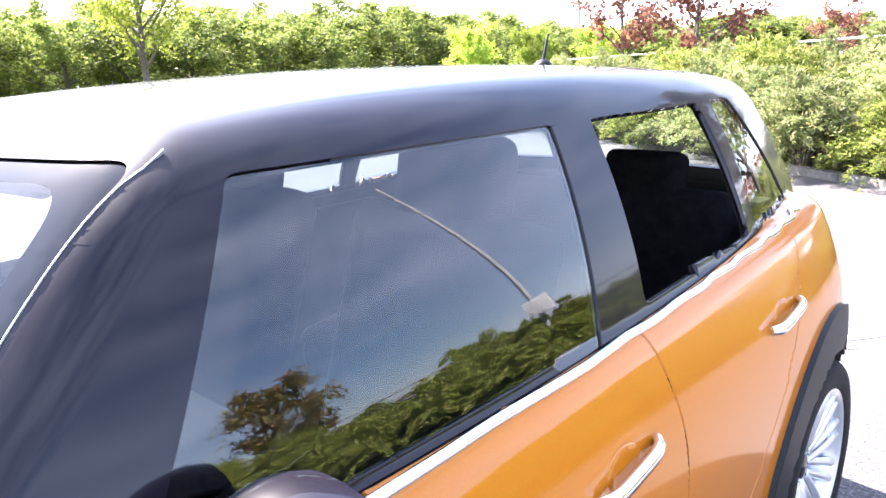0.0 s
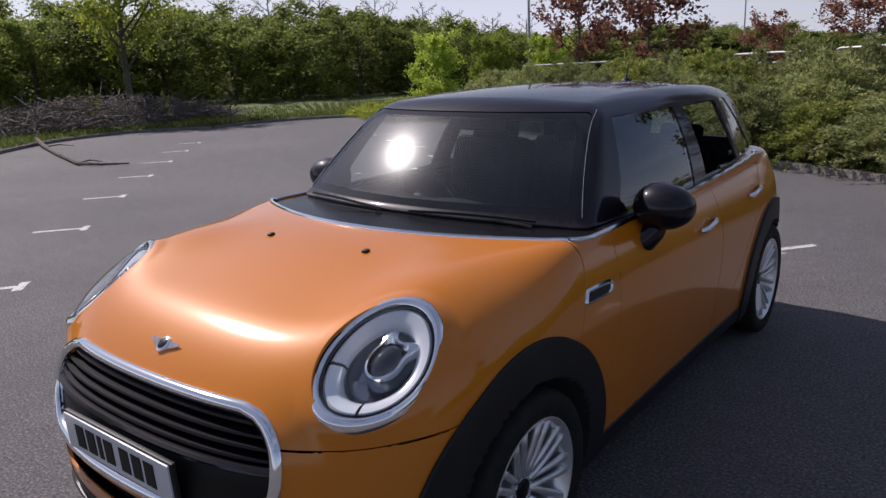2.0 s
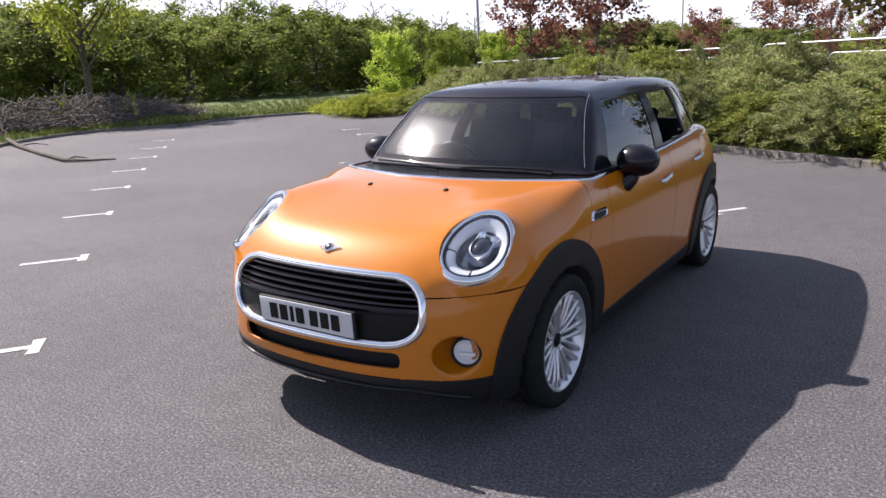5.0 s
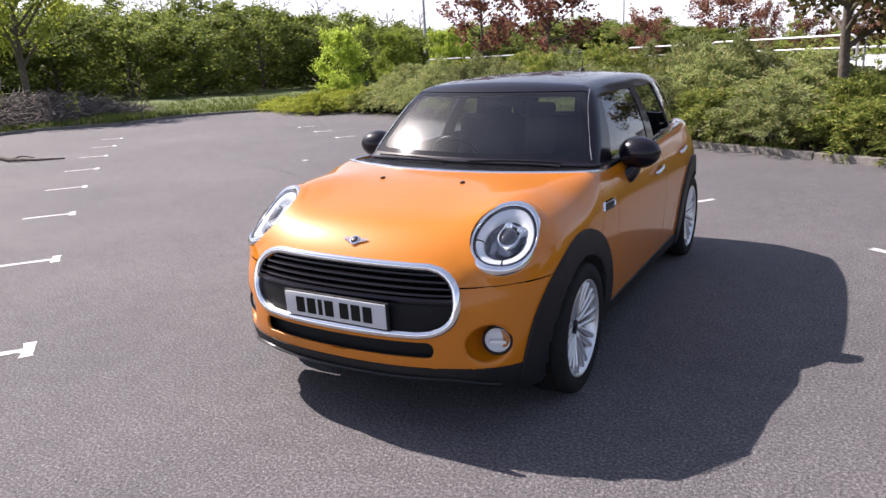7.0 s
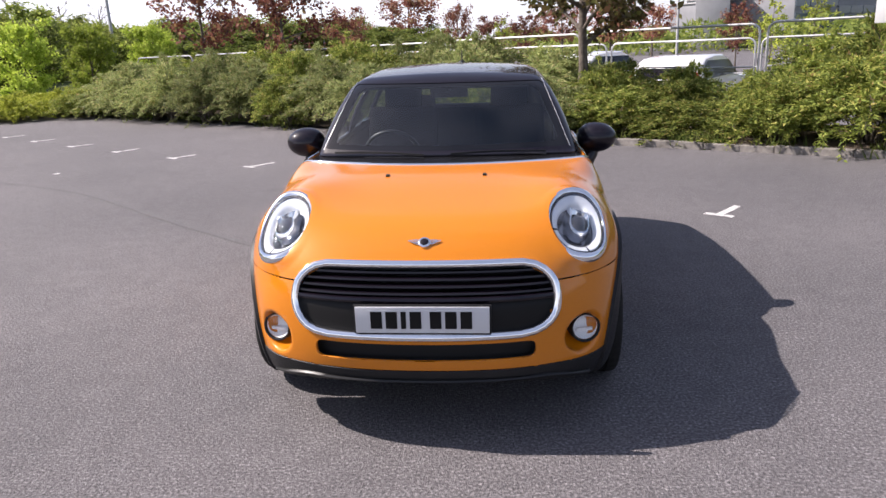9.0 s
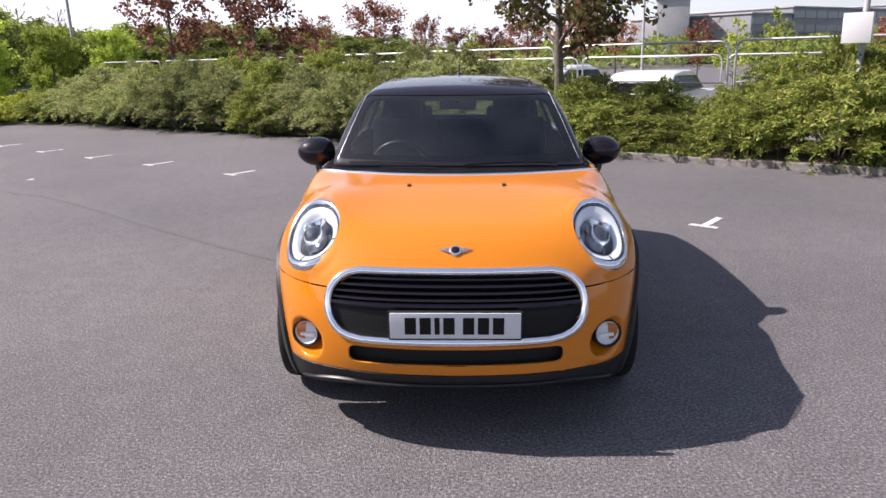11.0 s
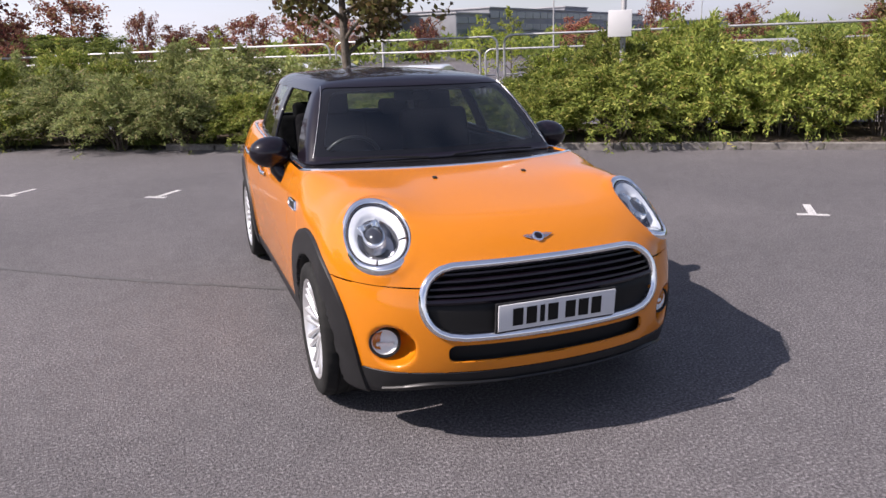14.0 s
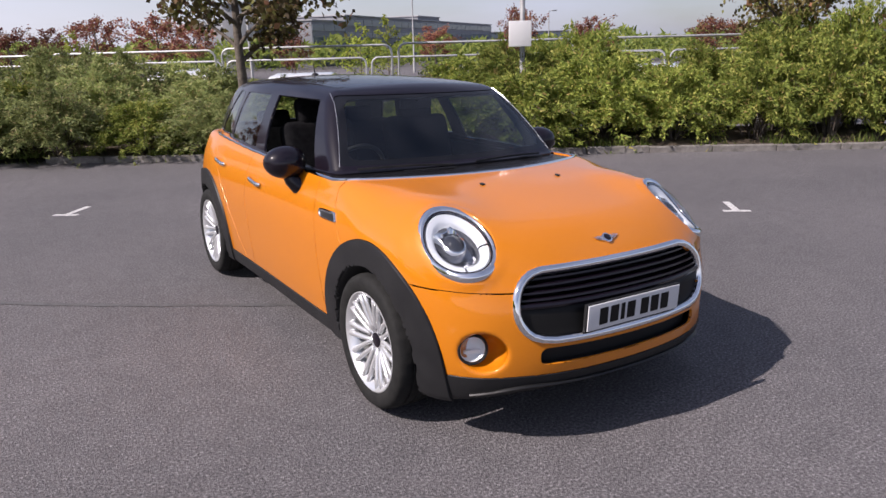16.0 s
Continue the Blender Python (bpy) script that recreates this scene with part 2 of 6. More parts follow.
def spline(points):
    """A natural cubic through (x, y) points, straight past its ends."""
    xs, ys = np.array(points, float).T
    n = len(xs)
    h = np.diff(xs)
    A = np.eye(n)
    r = np.zeros(n)
    for i in range(1, n - 1):
        A[i, i - 1:i + 2] = h[i - 1], 2 * (h[i - 1] + h[i]), h[i]
        r[i] = 6 * ((ys[i + 1] - ys[i]) / h[i] - (ys[i] - ys[i - 1]) / h[i - 1])
    M = np.linalg.solve(A, r)

    def f(v):
        v = np.asarray(v, float)
        c = np.clip(v, xs[0], xs[-1])
        i = np.clip(np.searchsorted(xs, c) - 1, 0, n - 2)
        d0, d1, hh = c - xs[i], xs[i + 1] - c, h[i]
        s = (M[i] * d1 ** 3 + M[i + 1] * d0 ** 3) / (6 * hh) + (ys[i] / hh - M[i] * hh / 6) * d1 + (ys[i + 1] / hh - M[i + 1] * hh / 6) * d0
        lo = (ys[1] - ys[0]) / h[0] - h[0] * (2 * M[0] + M[1]) / 6
        hi = (ys[-1] - ys[-2]) / h[-1] + h[-1] * (M[-2] + 2 * M[-1]) / 6
        return s + np.where(v < xs[0], (v - xs[0]) * lo, 0) + np.where(v > xs[-1], (v - xs[-1]) * hi, 0)
    return f

# ---- ground ----
ROW = Vector((0.8241, -0.5664, 0))      # along the hedge, towards +x
IN = Vector((0.5664, 0.8241, 0))        # from the car park into the hedge
KERB0 = Vector((-0.08, 8.93, 0))           # a point of the hedge's kerb line


def hedge_point(s, depth, z=0.0):
    """s metres along the hedge's kerb from KERB0, depth metres behind it."""
    p = KERB0 + ROW * s + IN * depth
    return Vector((p.x, p.y, z))


def tarmac():
    m = material("tarmac", (0.1, 0.1, 0.1), 0.82, spec=0.35)
    fine = noise_tex(m, 74, 3.5, 0.80)
    broad = noise_tex(m, 0.35, 4.0, 0.6)
    mid = noise_tex(m, 7.0, 5.0, 0.65)
    c1 = ramp(m, fine.outputs["Fac"], [(0.32, (0.028, 0.0265, 0.0278)), (0.46, (0.087, 0.082, 0.085)), (0.58, (0.153, 0.146, 0.150)), (0.71, (0.345, 0.333, 0.335))])
    c2 = ramp(m, broad.outputs["Fac"], [(0.3, (0.80, 0.80, 0.81)), (0.7, (1.14, 1.12, 1.12))])
    c3 = ramp(m, mid.outputs["Fac"], [(0.3, (0.86, 0.86, 0.86)), (0.7, (1.10, 1.10, 1.10))])
    mul = m.node_tree.nodes.new("ShaderNodeMix")
    mul.data_type, mul.blend_type = "RGBA", "MULTIPLY"
    mul.inputs["Factor"].default_value = 1.0
    link(m, c1.outputs["Color"], mul.inputs["A"])
    link(m, c2.outputs["Color"], mul.inputs["B"])
    mul2 = m.node_tree.nodes.new("ShaderNodeMix")
    mul2.data_type, mul2.blend_type = "RGBA", "MULTIPLY"
    mul2.inputs["Factor"].default_value = 1.0
    link(m, mul.outputs["Result"], mul2.inputs["A"])
    link(m, c3.outputs["Color"], mul2.inputs["B"])
    link(m, mul2.outputs["Result"], bsdf(m).inputs["Base Color"])
    bump(m, noise_tex(m, 95, 3.0, 0.7).outputs["Fac"], 1.0, 0.010)
    return m


TARMAC = tarmac()
ROAD_PAINT = mottled("worn_white_line_paint", [(0.33, (0.12, 0.115, 0.115)), (0.46, (0.46, 0.455, 0.44)), (0.7, (0.62, 0.615, 0.60))], 45, 0.7, 200, 0.001, detail=6.0)
KERB_MAT = mottled("weathered_concrete", [(0.3, (0.10, 0.092, 0.080)), (0.55, (0.19, 0.175, 0.16)), (0.75, (0.27, 0.255, 0.235))], 9, 0.9, 120, 0.003, detail=7.0)
SOIL = mottled("leaf_litter_soil", [(0.3, (0.035, 0.026, 0.018)), (0.7, (0.11, 0.08, 0.05))], 14, 0.95, 60, 0.02)
GRASS_GROUND = mottled("rough_grass", [(0.3, (0.055, 0.075, 0.022)), (0.55, (0.10, 0.13, 0.035)), (0.75, (0.17, 0.17, 0.06))], 5, 0.95, 40, 0.02)


def ground_height(x, y):
    """Level, but for the lower car park behind the hedge."""
    d = (x - KERB0.x) * IN.x + (y - KERB0.y) * IN.y
    t = min(max((d - 2.5) / 2.5, 0), 1)
    return -0.45 * t * t * (3 - 2 * t)


us = [-700, -200, -90, -60, -40, -30, -20, -10, 0, 10, 20, 30, 45, 70, 150, 700]
vs = [-700, -150, -60, -30, -15, -8, -3, 0, 2.5, 3.0, 3.4, 3.8, 4.2, 4.6, 5.0, 8, 15, 30, 60, 150, 700]
verts, faces = [], []
for v in vs:
    for u in us:
        p = hedge_point(u, v)
        verts.append((p.x, p.y, ground_height(p.x, p.y)))
w = len(us)
for j in range(len(vs) - 1):
    for i in range(w - 1):
        faces.append((j * w + i, j * w + i + 1, (j + 1) * w + i + 1, (j + 1) * w + i))
tagged(put("ground", mesh_of("ground", verts, faces, TARMAC)), "grey speckled tarmac of a large car park", "ground", kind="structure")

# white bay marks: a short stem with a cross-stroke at the aisle's end
random.seed(5)


def bay_mark(x, y, ang, stem=0.42, bar=0.26, fade=1.0):
    m = pose(x, y, 0.004, 0, 0, ang)
    bm = bmesh.new()
    for x0, x1, y0, y1 in ((-bar / 2, bar / 2, -0.036, 0.036), (-0.034, 0.034, 0.036, stem)):
        n = 6
        lo = [bm.verts.new(m @ Vector((x0 + (x1 - x0) * i / n, y0 + random.uniform(-0.006, 0.006), 0))) for i in range(n + 1)]
        hi = [bm.verts.new(m @ Vector((x0 + (x1 - x0) * i / n, y1 + random.uniform(-0.006, 0.006), 0))) for i in range(n + 1)]
        for i in range(n):
            bm.faces.new((lo[i], lo[i + 1], hi[i + 1], hi[i]))
    ob = part("bay_marking", bm, ROAD_PAINT, None, smooth=False)
    return tagged(ob, "worn white painted parking bay mark on tarmac", "road marking", "bay marks", "structure")


ROW_ANG = math.degrees(math.atan2(ROW.y, ROW.x))
for x, y in ((2.2, 2.93), (3.83, 1.47), (0.47, 4.35), (-1.60, 5.50), (-3.28, 6.58), (-4.95, 7.75), (-6.45, 8.80), (-7.9, 9.85), (-9.4, 11.0), (-10.8, 12.1), (5.6, 0.1)):
    bay_mark(x, y, ROW_ANG - 4)
for x, y in ((-2.3, -0.83), (-4.2, 0.64), (-6.07, 2.12), (-7.85, 3.58), (-9.54, 5.05), (-11.2, 6.5), (-12.8, 7.95), (-14.4, 9.4)):
    bay_mark(x, y, ROW_ANG + 176, 0.52)
for x, y in ((2.50, 7.48), (4.31, 6.24), (6.30, 5.06), (8.06, 3.90)):
    m = bay_mark(x, y, ROW_ANG, 0.16, 0.10)
for x, y in ((-6.15, 6.55),):
    bay_mark(x, y, ROW_ANG + 40, 0.07, 0.10)

# a tar-filled joint wandering across the car park
TAR = mottled("old_tar_joint", [(0.3, (0.060, 0.058, 0.059)), (0.7, (0.105, 0.101, 0.102))], 20, 0.75, 90, 0.004)
seam_x, seam_y = spline([(0, -9.0), (1, -6.1), (2, -4.7), (3, -3.4), (4, -2.4), (5, -1.5), (6, 0.2)]), spline([(0, 7.3), (1, 5.7), (2, 4.85), (3, 3.7), (4, 2.82), (5, 2.1), (6, 0.9)])
bm = bmesh.new()
side_a, side_b = [], []
for u in np.linspace(0, 6, 90):
    p, q = Vector((float(seam_x(u)), float(seam_y(u)), 0.004)), Vector((float(seam_x(u + 0.02)), float(seam_y(u + 0.02)), 0.004))
    across = Vector((-(q - p).y, (q - p).x, 0)).normalized() * random.uniform(0.018, 0.034)
    side_a.append(bm.verts.new(p + across))
    side_b.append(bm.verts.new(p - across))
for k in range(89):
    bm.faces.new((side_a[k], side_b[k], side_b[k + 1], side_a[k + 1]))
tagged(part("tarmac_joint", bm, TAR, None, smooth=False), "dark tar-filled joint across the tarmac", "tarmac joint", kind="structure")

# kerb stones before the hedge, and the planting bed behind them
random.seed(11)
bed_verts, bed_faces = [], []
for i in range(60):
    s = -26 + i * 1.0
    for d, z in ((0.10, 0.07), (0.9, 0.10), (2.6, 0.06), (3.2, -0.12), (5.2, -0.40)):
        p = hedge_point(s, d)
        bed_verts.append((p.x, p.y, z + random.uniform(-0.02, 0.02)))
for i in range(59):
    for j in range(4):
        a0 = i * 5 + j
        bed_faces.append((a0, a0 + 5, a0 + 6, a0 + 1))
tagged(put("planting_bed", mesh_of("planting_bed", bed_verts, bed_faces, SOIL)), "brown soil and leaf litter under the hedge", "planting bed", kind="structure")
bm = bmesh.new()
box(bm, (0.905, 0.125, 0.22), None, 0.012)
stone = bpy.data.meshes.new("kerb_stone")
bm.to_mesh(stone)
bm.free()
stone.materials.append(KERB_MAT)
kerb = empty("kerb", "low grey concrete kerb along the hedge", "kerb", kind="structure")
for i in range(24):
    p = hedge_point(-1.2 + i * 0.915, 0.0)
    ob = put("kerb_stone", stone, kerb)
    ob.matrix_basis = pose(p.x + random.uniform(-0.008, 0.008), p.y, -0.02 + random.uniform(-0.008, 0.008), random.uniform(-1, 1), random.uniform(-0.6, 0.6), ROW_ANG + random.uniform(-0.5, 0.5))

# grass verge round the far side, with its kerb
EDGE = [(-12.0, -9.0), (-14.5, -1.5), (-15.6, 3.2), (-17.4, 5.7), (-19.3, 7.8), (-20.2, 9.8), (-20.1, 11.4), (-19.0, 12.7), (-18.9, 14.0), (-19.1, 15.2), (-18.3, 16.9), (-17.1, 18.2), (-15.4, 20.5), (-13.0, 25.0), (-10.0, 30.0), (-6.0, 38.0)]
ex, ey = spline([(i, p[0]) for i, p in enumerate(EDGE)]), spline([(i, p[1]) for i, p in enumerate(EDGE)])
edge = [Vector((float(ex(t)), float(ey(t)), 0)) for t in np.linspace(0, len(EDGE) - 1, 120)]


def edge_out(i):
    d = edge[min(i + 1, 119)] - edge[max(i - 1, 0)]
    return Vector((-d.y, d.x, 0)).normalized()


verts, faces = [], []
depths = ((0.08, 0.09), (0.5, 0.12), (1.5, 0.15), (3.0, 0.22), (6.0, 0.35), (14, 0.5), (45, 0.8))
for i in range(120):
    n = edge_out(i)
    for d, z in depths:
        p = edge[i] + n * d
        verts.append((p.x, p.y, z + (random.uniform(-0.03, 0.03) if d > 0.3 else 0)))
k = len(depths)
for i in range(119):
    for j in range(k - 1):
        faces.append((i * k + j, (i + 1) * k + j, (i + 1) * k + j + 1, i * k + j + 1))
tagged(put("verge", mesh_of("verge", verts, faces, GRASS_GROUND)), "rough green grass verge beside the car park", "grass verge", kind="structure")
verge_kerb = empty("verge_kerb", "low dark concrete kerb along the grass verge", "kerb", kind="structure")
step_len = [0.0]
for p, q in zip(edge, edge[1:]):
    step_len.append(step_len[-1] + (q - p).length)
t = 0.4
while t < step_len[-1] - 0.5:
    i = int(np.searchsorted(step_len, t)) - 1
    u = (t - step_len[i]) / (step_len[i + 1] - step_len[i])
    p = edge[i].lerp(edge[i + 1], u)
    d = edge[i + 1] - edge[i]
    ob = put("kerb_stone", stone, verge_kerb)
    ob.matrix_basis = pose(p.x, p.y, -0.025, 0, 0, math.degrees(math.atan2(d.y, d.x)))
    t += 0.912

# ---- the car's body as one smooth solid, cut into panels ----
def smax(p, q, k):
    h = np.clip(0.5 + 0.5 * (p - q) / k, 0, 1)
    return q * (1 - h) + p * h + k * h * (1 - h)


def smin(p, q, k):
    return -smax(-p, -q, k)


def step(v, lo, hi):
    s = np.clip((v - lo) / (hi - lo), 0, 1)
    return s * s * (3 - 2 * s)


WHEEL_Y, WHEEL_Z, WHEEL_X = (-0.060, 2.507), 0.318, 0.736
ARCH_IN, ARCH_OUT = 0.356, 0.474
plan_w = spline([(-0.9, 0.75), (-0.6, 0.790), (-0.3, 0.818), (0, 0.828), (0.5, 0.837), (1.3, 0.845), (2.0, 0.857), (2.567, 0.853), (2.9, 0.80), (3.2, 0.71)])
side_prof = spline([(0.12, -0.06), (0.25, -0.028), (0.4, -0.008), (0.55, 0.0), (0.68, 0.001), (0.78, -0.006), (0.88, -0.026), (0.96, -0.056), (1.02, -0.084), (1.12, -0.14)])
top_c = spline([(-0.95, 0.60), (-0.84, 0.712), (-0.72, 0.806), (-0.6, 0.876), (-0.4, 0.934), (-0.08, 0.993), (0.2, 1.017), (0.4, 1.021), (0.8, 1.018), (1.5, 1.026), (2.2, 1.05), (2.7, 1.065), (3.2, 1.05)])
nose_c = spline([(0.15, -0.74), (0.22, -0.79), (0.30, -0.828), (0.40, -0.846), (0.50, -0.846), (0.60, -0.836), (0.70, -0.812), (0.80, -0.765), (0.95, -0.66)])
tail_c = spline([(0.2, 3.01), (0.35, 3.08), (0.5, 3.10), (0.7, 3.07), (0.95, 3.04), (1.1, 3.01)])
green_w = spline([(0.2, 0.700), (0.6, 0.716), (1.0, 0.734), (1.4, 0.745), (1.8, 0.748), (2.2, 0.737), (2.6, 0.69), (3.0, 0.61)])
roof_c = spline([(0.5, 1.357), (0.8, 1.415), (1.1, 1.445), (1.5, 1.460), (2.0, 1.458), (2.4, 1.442), (2.8, 1.402), (3.05, 1.36)])
# headlamps: ovals that lie back, long axis up the wing
HL_C, HL_N, HL_R = np.array((0.618, -0.468, 0.846)), np.array((0.224, -0.519, 0.825)), 0.168
HL_L, HL_M = np.array((0.079, 0.853, 0.515)), np.array((0.971, 0.050, -0.232))
HL_SL, HL_SM, HL_BOW = 1.215, 0.826, 2.7
FOG_C = np.array((0.645, -0.590, 0.438))


def lower_f(x, y, z):
    x = np.abs(x)
    side = (x - plan_w(y) - side_prof(z)) * 0.97
    crest = 0.030 * np.exp(-((x - 0.56) / 0.16) ** 2) * np.exp(-((y + 0.28) / 0.24) ** 2)
    top = (z - top_c(y) + (0.05 - 0.020 * step(y, 0.0, 0.35)) * x * x - crest) * 0.93
    shoulder = 0.19 - 0.15 * step(y, -0.05, 0.42)
    f = smax(side, top, shoulder)
    # headlamp pods stand out of the wings
    dx, dy, dz = x - HL_C[0], y - HL_C[1], z - HL_C[2]
    al = dx * HL_N[0] + dy * HL_N[1] + dz * HL_N[2]
    rl = (dx * HL_L[0] + dy * HL_L[1] + dz * HL_L[2]) / HL_SL
    rm = (dx * HL_M[0] + dy * HL_M[1] + dz * HL_M[2]) / HL_SM
    al = al + np.where(rm > 0, HL_BOW, 0.3) * (rm * HL_SM) ** 2
    ra = np.sqrt(rl * rl + rm * rm)
    front = (nose_c(z) + 0.22 * x * x + 0.46 * x ** 4 - y) * 0.9
    f = smax(f, front, 0.16)
    pod = smax(ra - (HL_R + 0.002) + 0.12 * np.minimum(al, 0), al - 0.002, 0.03)
    pod = np.maximum(pod, -al - 0.35)
    f = smin(f, pod, 0.045)
    rear = (y - tail_c(z) + 0.20 * x * x + 0.25 * x ** 4) * 0.9
    f = smax(f, rear, 0.14)
    low = 0.185 + 0.085 * step(-y, 0.45, 0.85) - z
    f = smax(f, low, 0.03)
    # recess round each fog lamp
    ex, ey, ez = (x - (FOG_C[0] - 0.018)) / 0.100, (y - (FOG_C[1] - 0.075)) / 0.085, (z - FOG_C[2]) / 0.080
    fog = (np.sqrt(ex * ex + ey * ey + ez * ez) - 1) * 0.085
    return smax(f, -fog, 0.025)


def green_f(x, y, z):
    x = np.abs(x)
    side = (x - green_w(y) + 0.245 * (z - 1.0) + 0.54 * (z - 1.0) ** 2) * 0.92
    roof = z - roof_c(y) + 0.11 * x * x
    f = smax(side, roof, 0.065)
    screen = (0.560 + 1.12 * (z - 1.20) + 0.50 * (z - 1.20) ** 2 + 0.31 * x * x - y) * 0.62
    f = smax(f, screen, 0.045)
    hatch = (y - 3.02 + 0.55 * (z - 1.05) + 0.25 * x * x) * 0.85
    f = smax(f, hatch, 0.06)
    return np.maximum(f, 0.9 - z)


def wheel_r(y, z, i):
    return np.sqrt((y - WHEEL_Y[i]) ** 2 + (z - WHEEL_Z) ** 2)


def body_f(p):
    x, y, z = p[:, 0], p[:, 1], p[:, 2]
    f = np.minimum(lower_f(x, y, z), green_f(x, y, z))
    for i in (0, 1):
        f = np.maximum(f, -np.maximum(wheel_r(y, z, i) - ARCH_IN, 0.52 - np.abs(x)))
    return f


def gradient(f, p, d=0.0012):
    g = np.empty_like(p)
    for k in range(3):
        q = p.copy()
        q[:, k] += d
        r = p.copy()
        r[:, k] -= d
        g[:, k] = (f(q) - f(r)) / (2 * d)
    return g


def to_surface(f, p, times=3):
    for _ in range(times):
        g = gradient(f, p)
        v = f(p)
        p = p - g * (np.clip(v, -0.03, 0.03) / np.maximum((g * g).sum(1), 0.05))[:, None]
    return p


def surface_net(f, lo, hi, cell):
    """Quads on f = 0 inside the box, one vertex a cell."""
    n = np.ceil((np.array(hi) - lo) / cell).astype(int) + 1
    axes = [lo[k] + cell * np.arange(n[k]) for k in range(3)]
    v = np.empty(tuple(n))
    for i, xv in enumerate(axes[0]):
        Y, Z = np.meshgrid(axes[1], axes[2], indexing="ij")
        v[i] = f(np.stack([np.full(Y.size, xv), Y.ravel(), Z.ravel()], 1)).reshape(Y.shape)
    s = v < 0
    acc = np.zeros((*(n - 1), 3))
    cnt = np.zeros(tuple(n - 1))
    corners = [(a, b, c) for a in (0, 1) for b in (0, 1) for c in (0, 1)]

    def sl(c):
        return tuple(slice(c[k], n[k] - 1 + c[k]) for k in range(3))
    for c in corners:
        for k in range(3):
            if c[k] == 0:
                d = list(c)
                d[k] = 1
                p, q = v[sl(c)], v[sl(d)]
                cross = (p < 0) != (q < 0)
                t = np.where(cross, p / np.where(cross, p - q, 1), 0)
                for j in range(3):
                    acc[..., j] += np.where(cross, c[j] + (t if j == k else 0), 0)
                cnt += cross
    live = cnt > 0
    index = np.full(live.shape, -1)
    index[live] = np.arange(live.sum())
    where = np.argwhere(live)
    verts = np.array(lo) + cell * (where + acc[live] / cnt[live][:, None])
    quads = []
    for k in range(3):
        a, b = (k + 1) % 3, (k + 2) % 3
        p = [slice(1, m - 1) for m in n]
        q = [slice(1, m - 1) for m in n]
        p[k], q[k] = slice(0, n[k] - 1), slice(1, n[k])
        s0, s1 = s[tuple(p)], s[tuple(q)]
        at = np.argwhere(s0 != s1)
        flip = s0[s0 != s1]
        base = at.copy()
        base[:, a] += 1
        base[:, b] += 1
        c = []
        for da, db in ((-1, -1), (0, -1), (0, 0), (-1, 0)):
            w = base.copy()
            w[:, a] += da
            w[:, b] += db
            c.append(index[w[:, 0], w[:, 1], w[:, 2]])
        c = np.stack(c, 1)
        c[~flip] = c[~flip][:, ::-1]
        quads.append(c)
    return verts, np.concatenate(quads)


def rounded_poly(corners, radius):
    """Signed distance (negative inside) to a convex polygon in 2D with rounded corners."""
    c = np.array(corners, float)
    mid = c.mean(0)

    def f(u, v):
        worst = None
        for i in range(len(c)):
            a, b = c[i], c[(i + 1) % len(c)]
            n = np.array((b[1] - a[1], a[0] - b[0]))
            n /= np.linalg.norm(n)
            if (mid - a) @ n > 0:
                n = -n
            d = (u - a[0]) * n[0] + (v - a[1]) * n[1]
            worst = d if worst is None else smax(worst, d, radius)
        return worst
    return f


front_win = rounded_poly([(0.745, 1.012), (0.965, 1.354), (1.588, 1.354), (1.505, 1.018)], 0.012)
rear_win = rounded_poly([(1.662, 1.030), (1.712, 1.354), (2.215, 1.350), (2.215, 1.042)], 0.014)
quarter_win = rounded_poly([(2.275, 1.048), (2.305, 1.352), (2.46, 1.348), (2.66, 1.056)], 0.015)
grille_xz = rounded_poly([(-0.555, 0.590), (-0.485, 0.760), (0.485, 0.760), (0.555, 0.590), (0.49, 0.480), (-0.49, 0.480)], 0.10)
intake_xz = rounded_poly([(-0.435, 0.384), (-0.435, 0.452), (0.435, 0.452), (0.435, 0.384)], 0.03)
screen_xz = rounded_poly([(-0.672, 1.040), (-0.540, 1.378), (0.540, 1.378), (0.672, 1.040)], 0.03)
glass_xz = rounded_poly([(-0.622, 1.066), (-0.506, 1.358), (0.506, 1.358), (0.622, 1.066)], 0.05)
hatch_xz = rounded_poly([(-0.55, 1.08), (-0.48, 1.33), (0.48, 1.33), (0.55, 1.08)], 0.05)


def hl_radius(p):
    d = np.stack([np.abs(p[:, 0]), p[:, 1], p[:, 2]], 1) - HL_C
    al = d @ HL_N
    return np.sqrt((d @ HL_L / HL_SL) ** 2 + (d @ HL_M / HL_SM) ** 2), al


def ring_f(x, y):
    """Negative inside the chrome line that runs round the screen's base and along the belt."""
    return smax(0.112 + 0.42 * x * x - y, np.abs(x) - 0.742, 0.03)


# each cut: a signed distance (negative inside) and where it may act
def in_front(p):
    return p[:, 1] < -0.45


def cut_arch(i, r):
    return lambda p: wheel_r(p[:, 1], p[:, 2], i) - r


def arch_edge(y, z, i):
    """The trim is broader towards the front."""
    return wheel_r(y, z, i) - ARCH_OUT - 0.018 * step(WHEEL_Y[i] - y, 0.05, 0.45) * (i == 0)


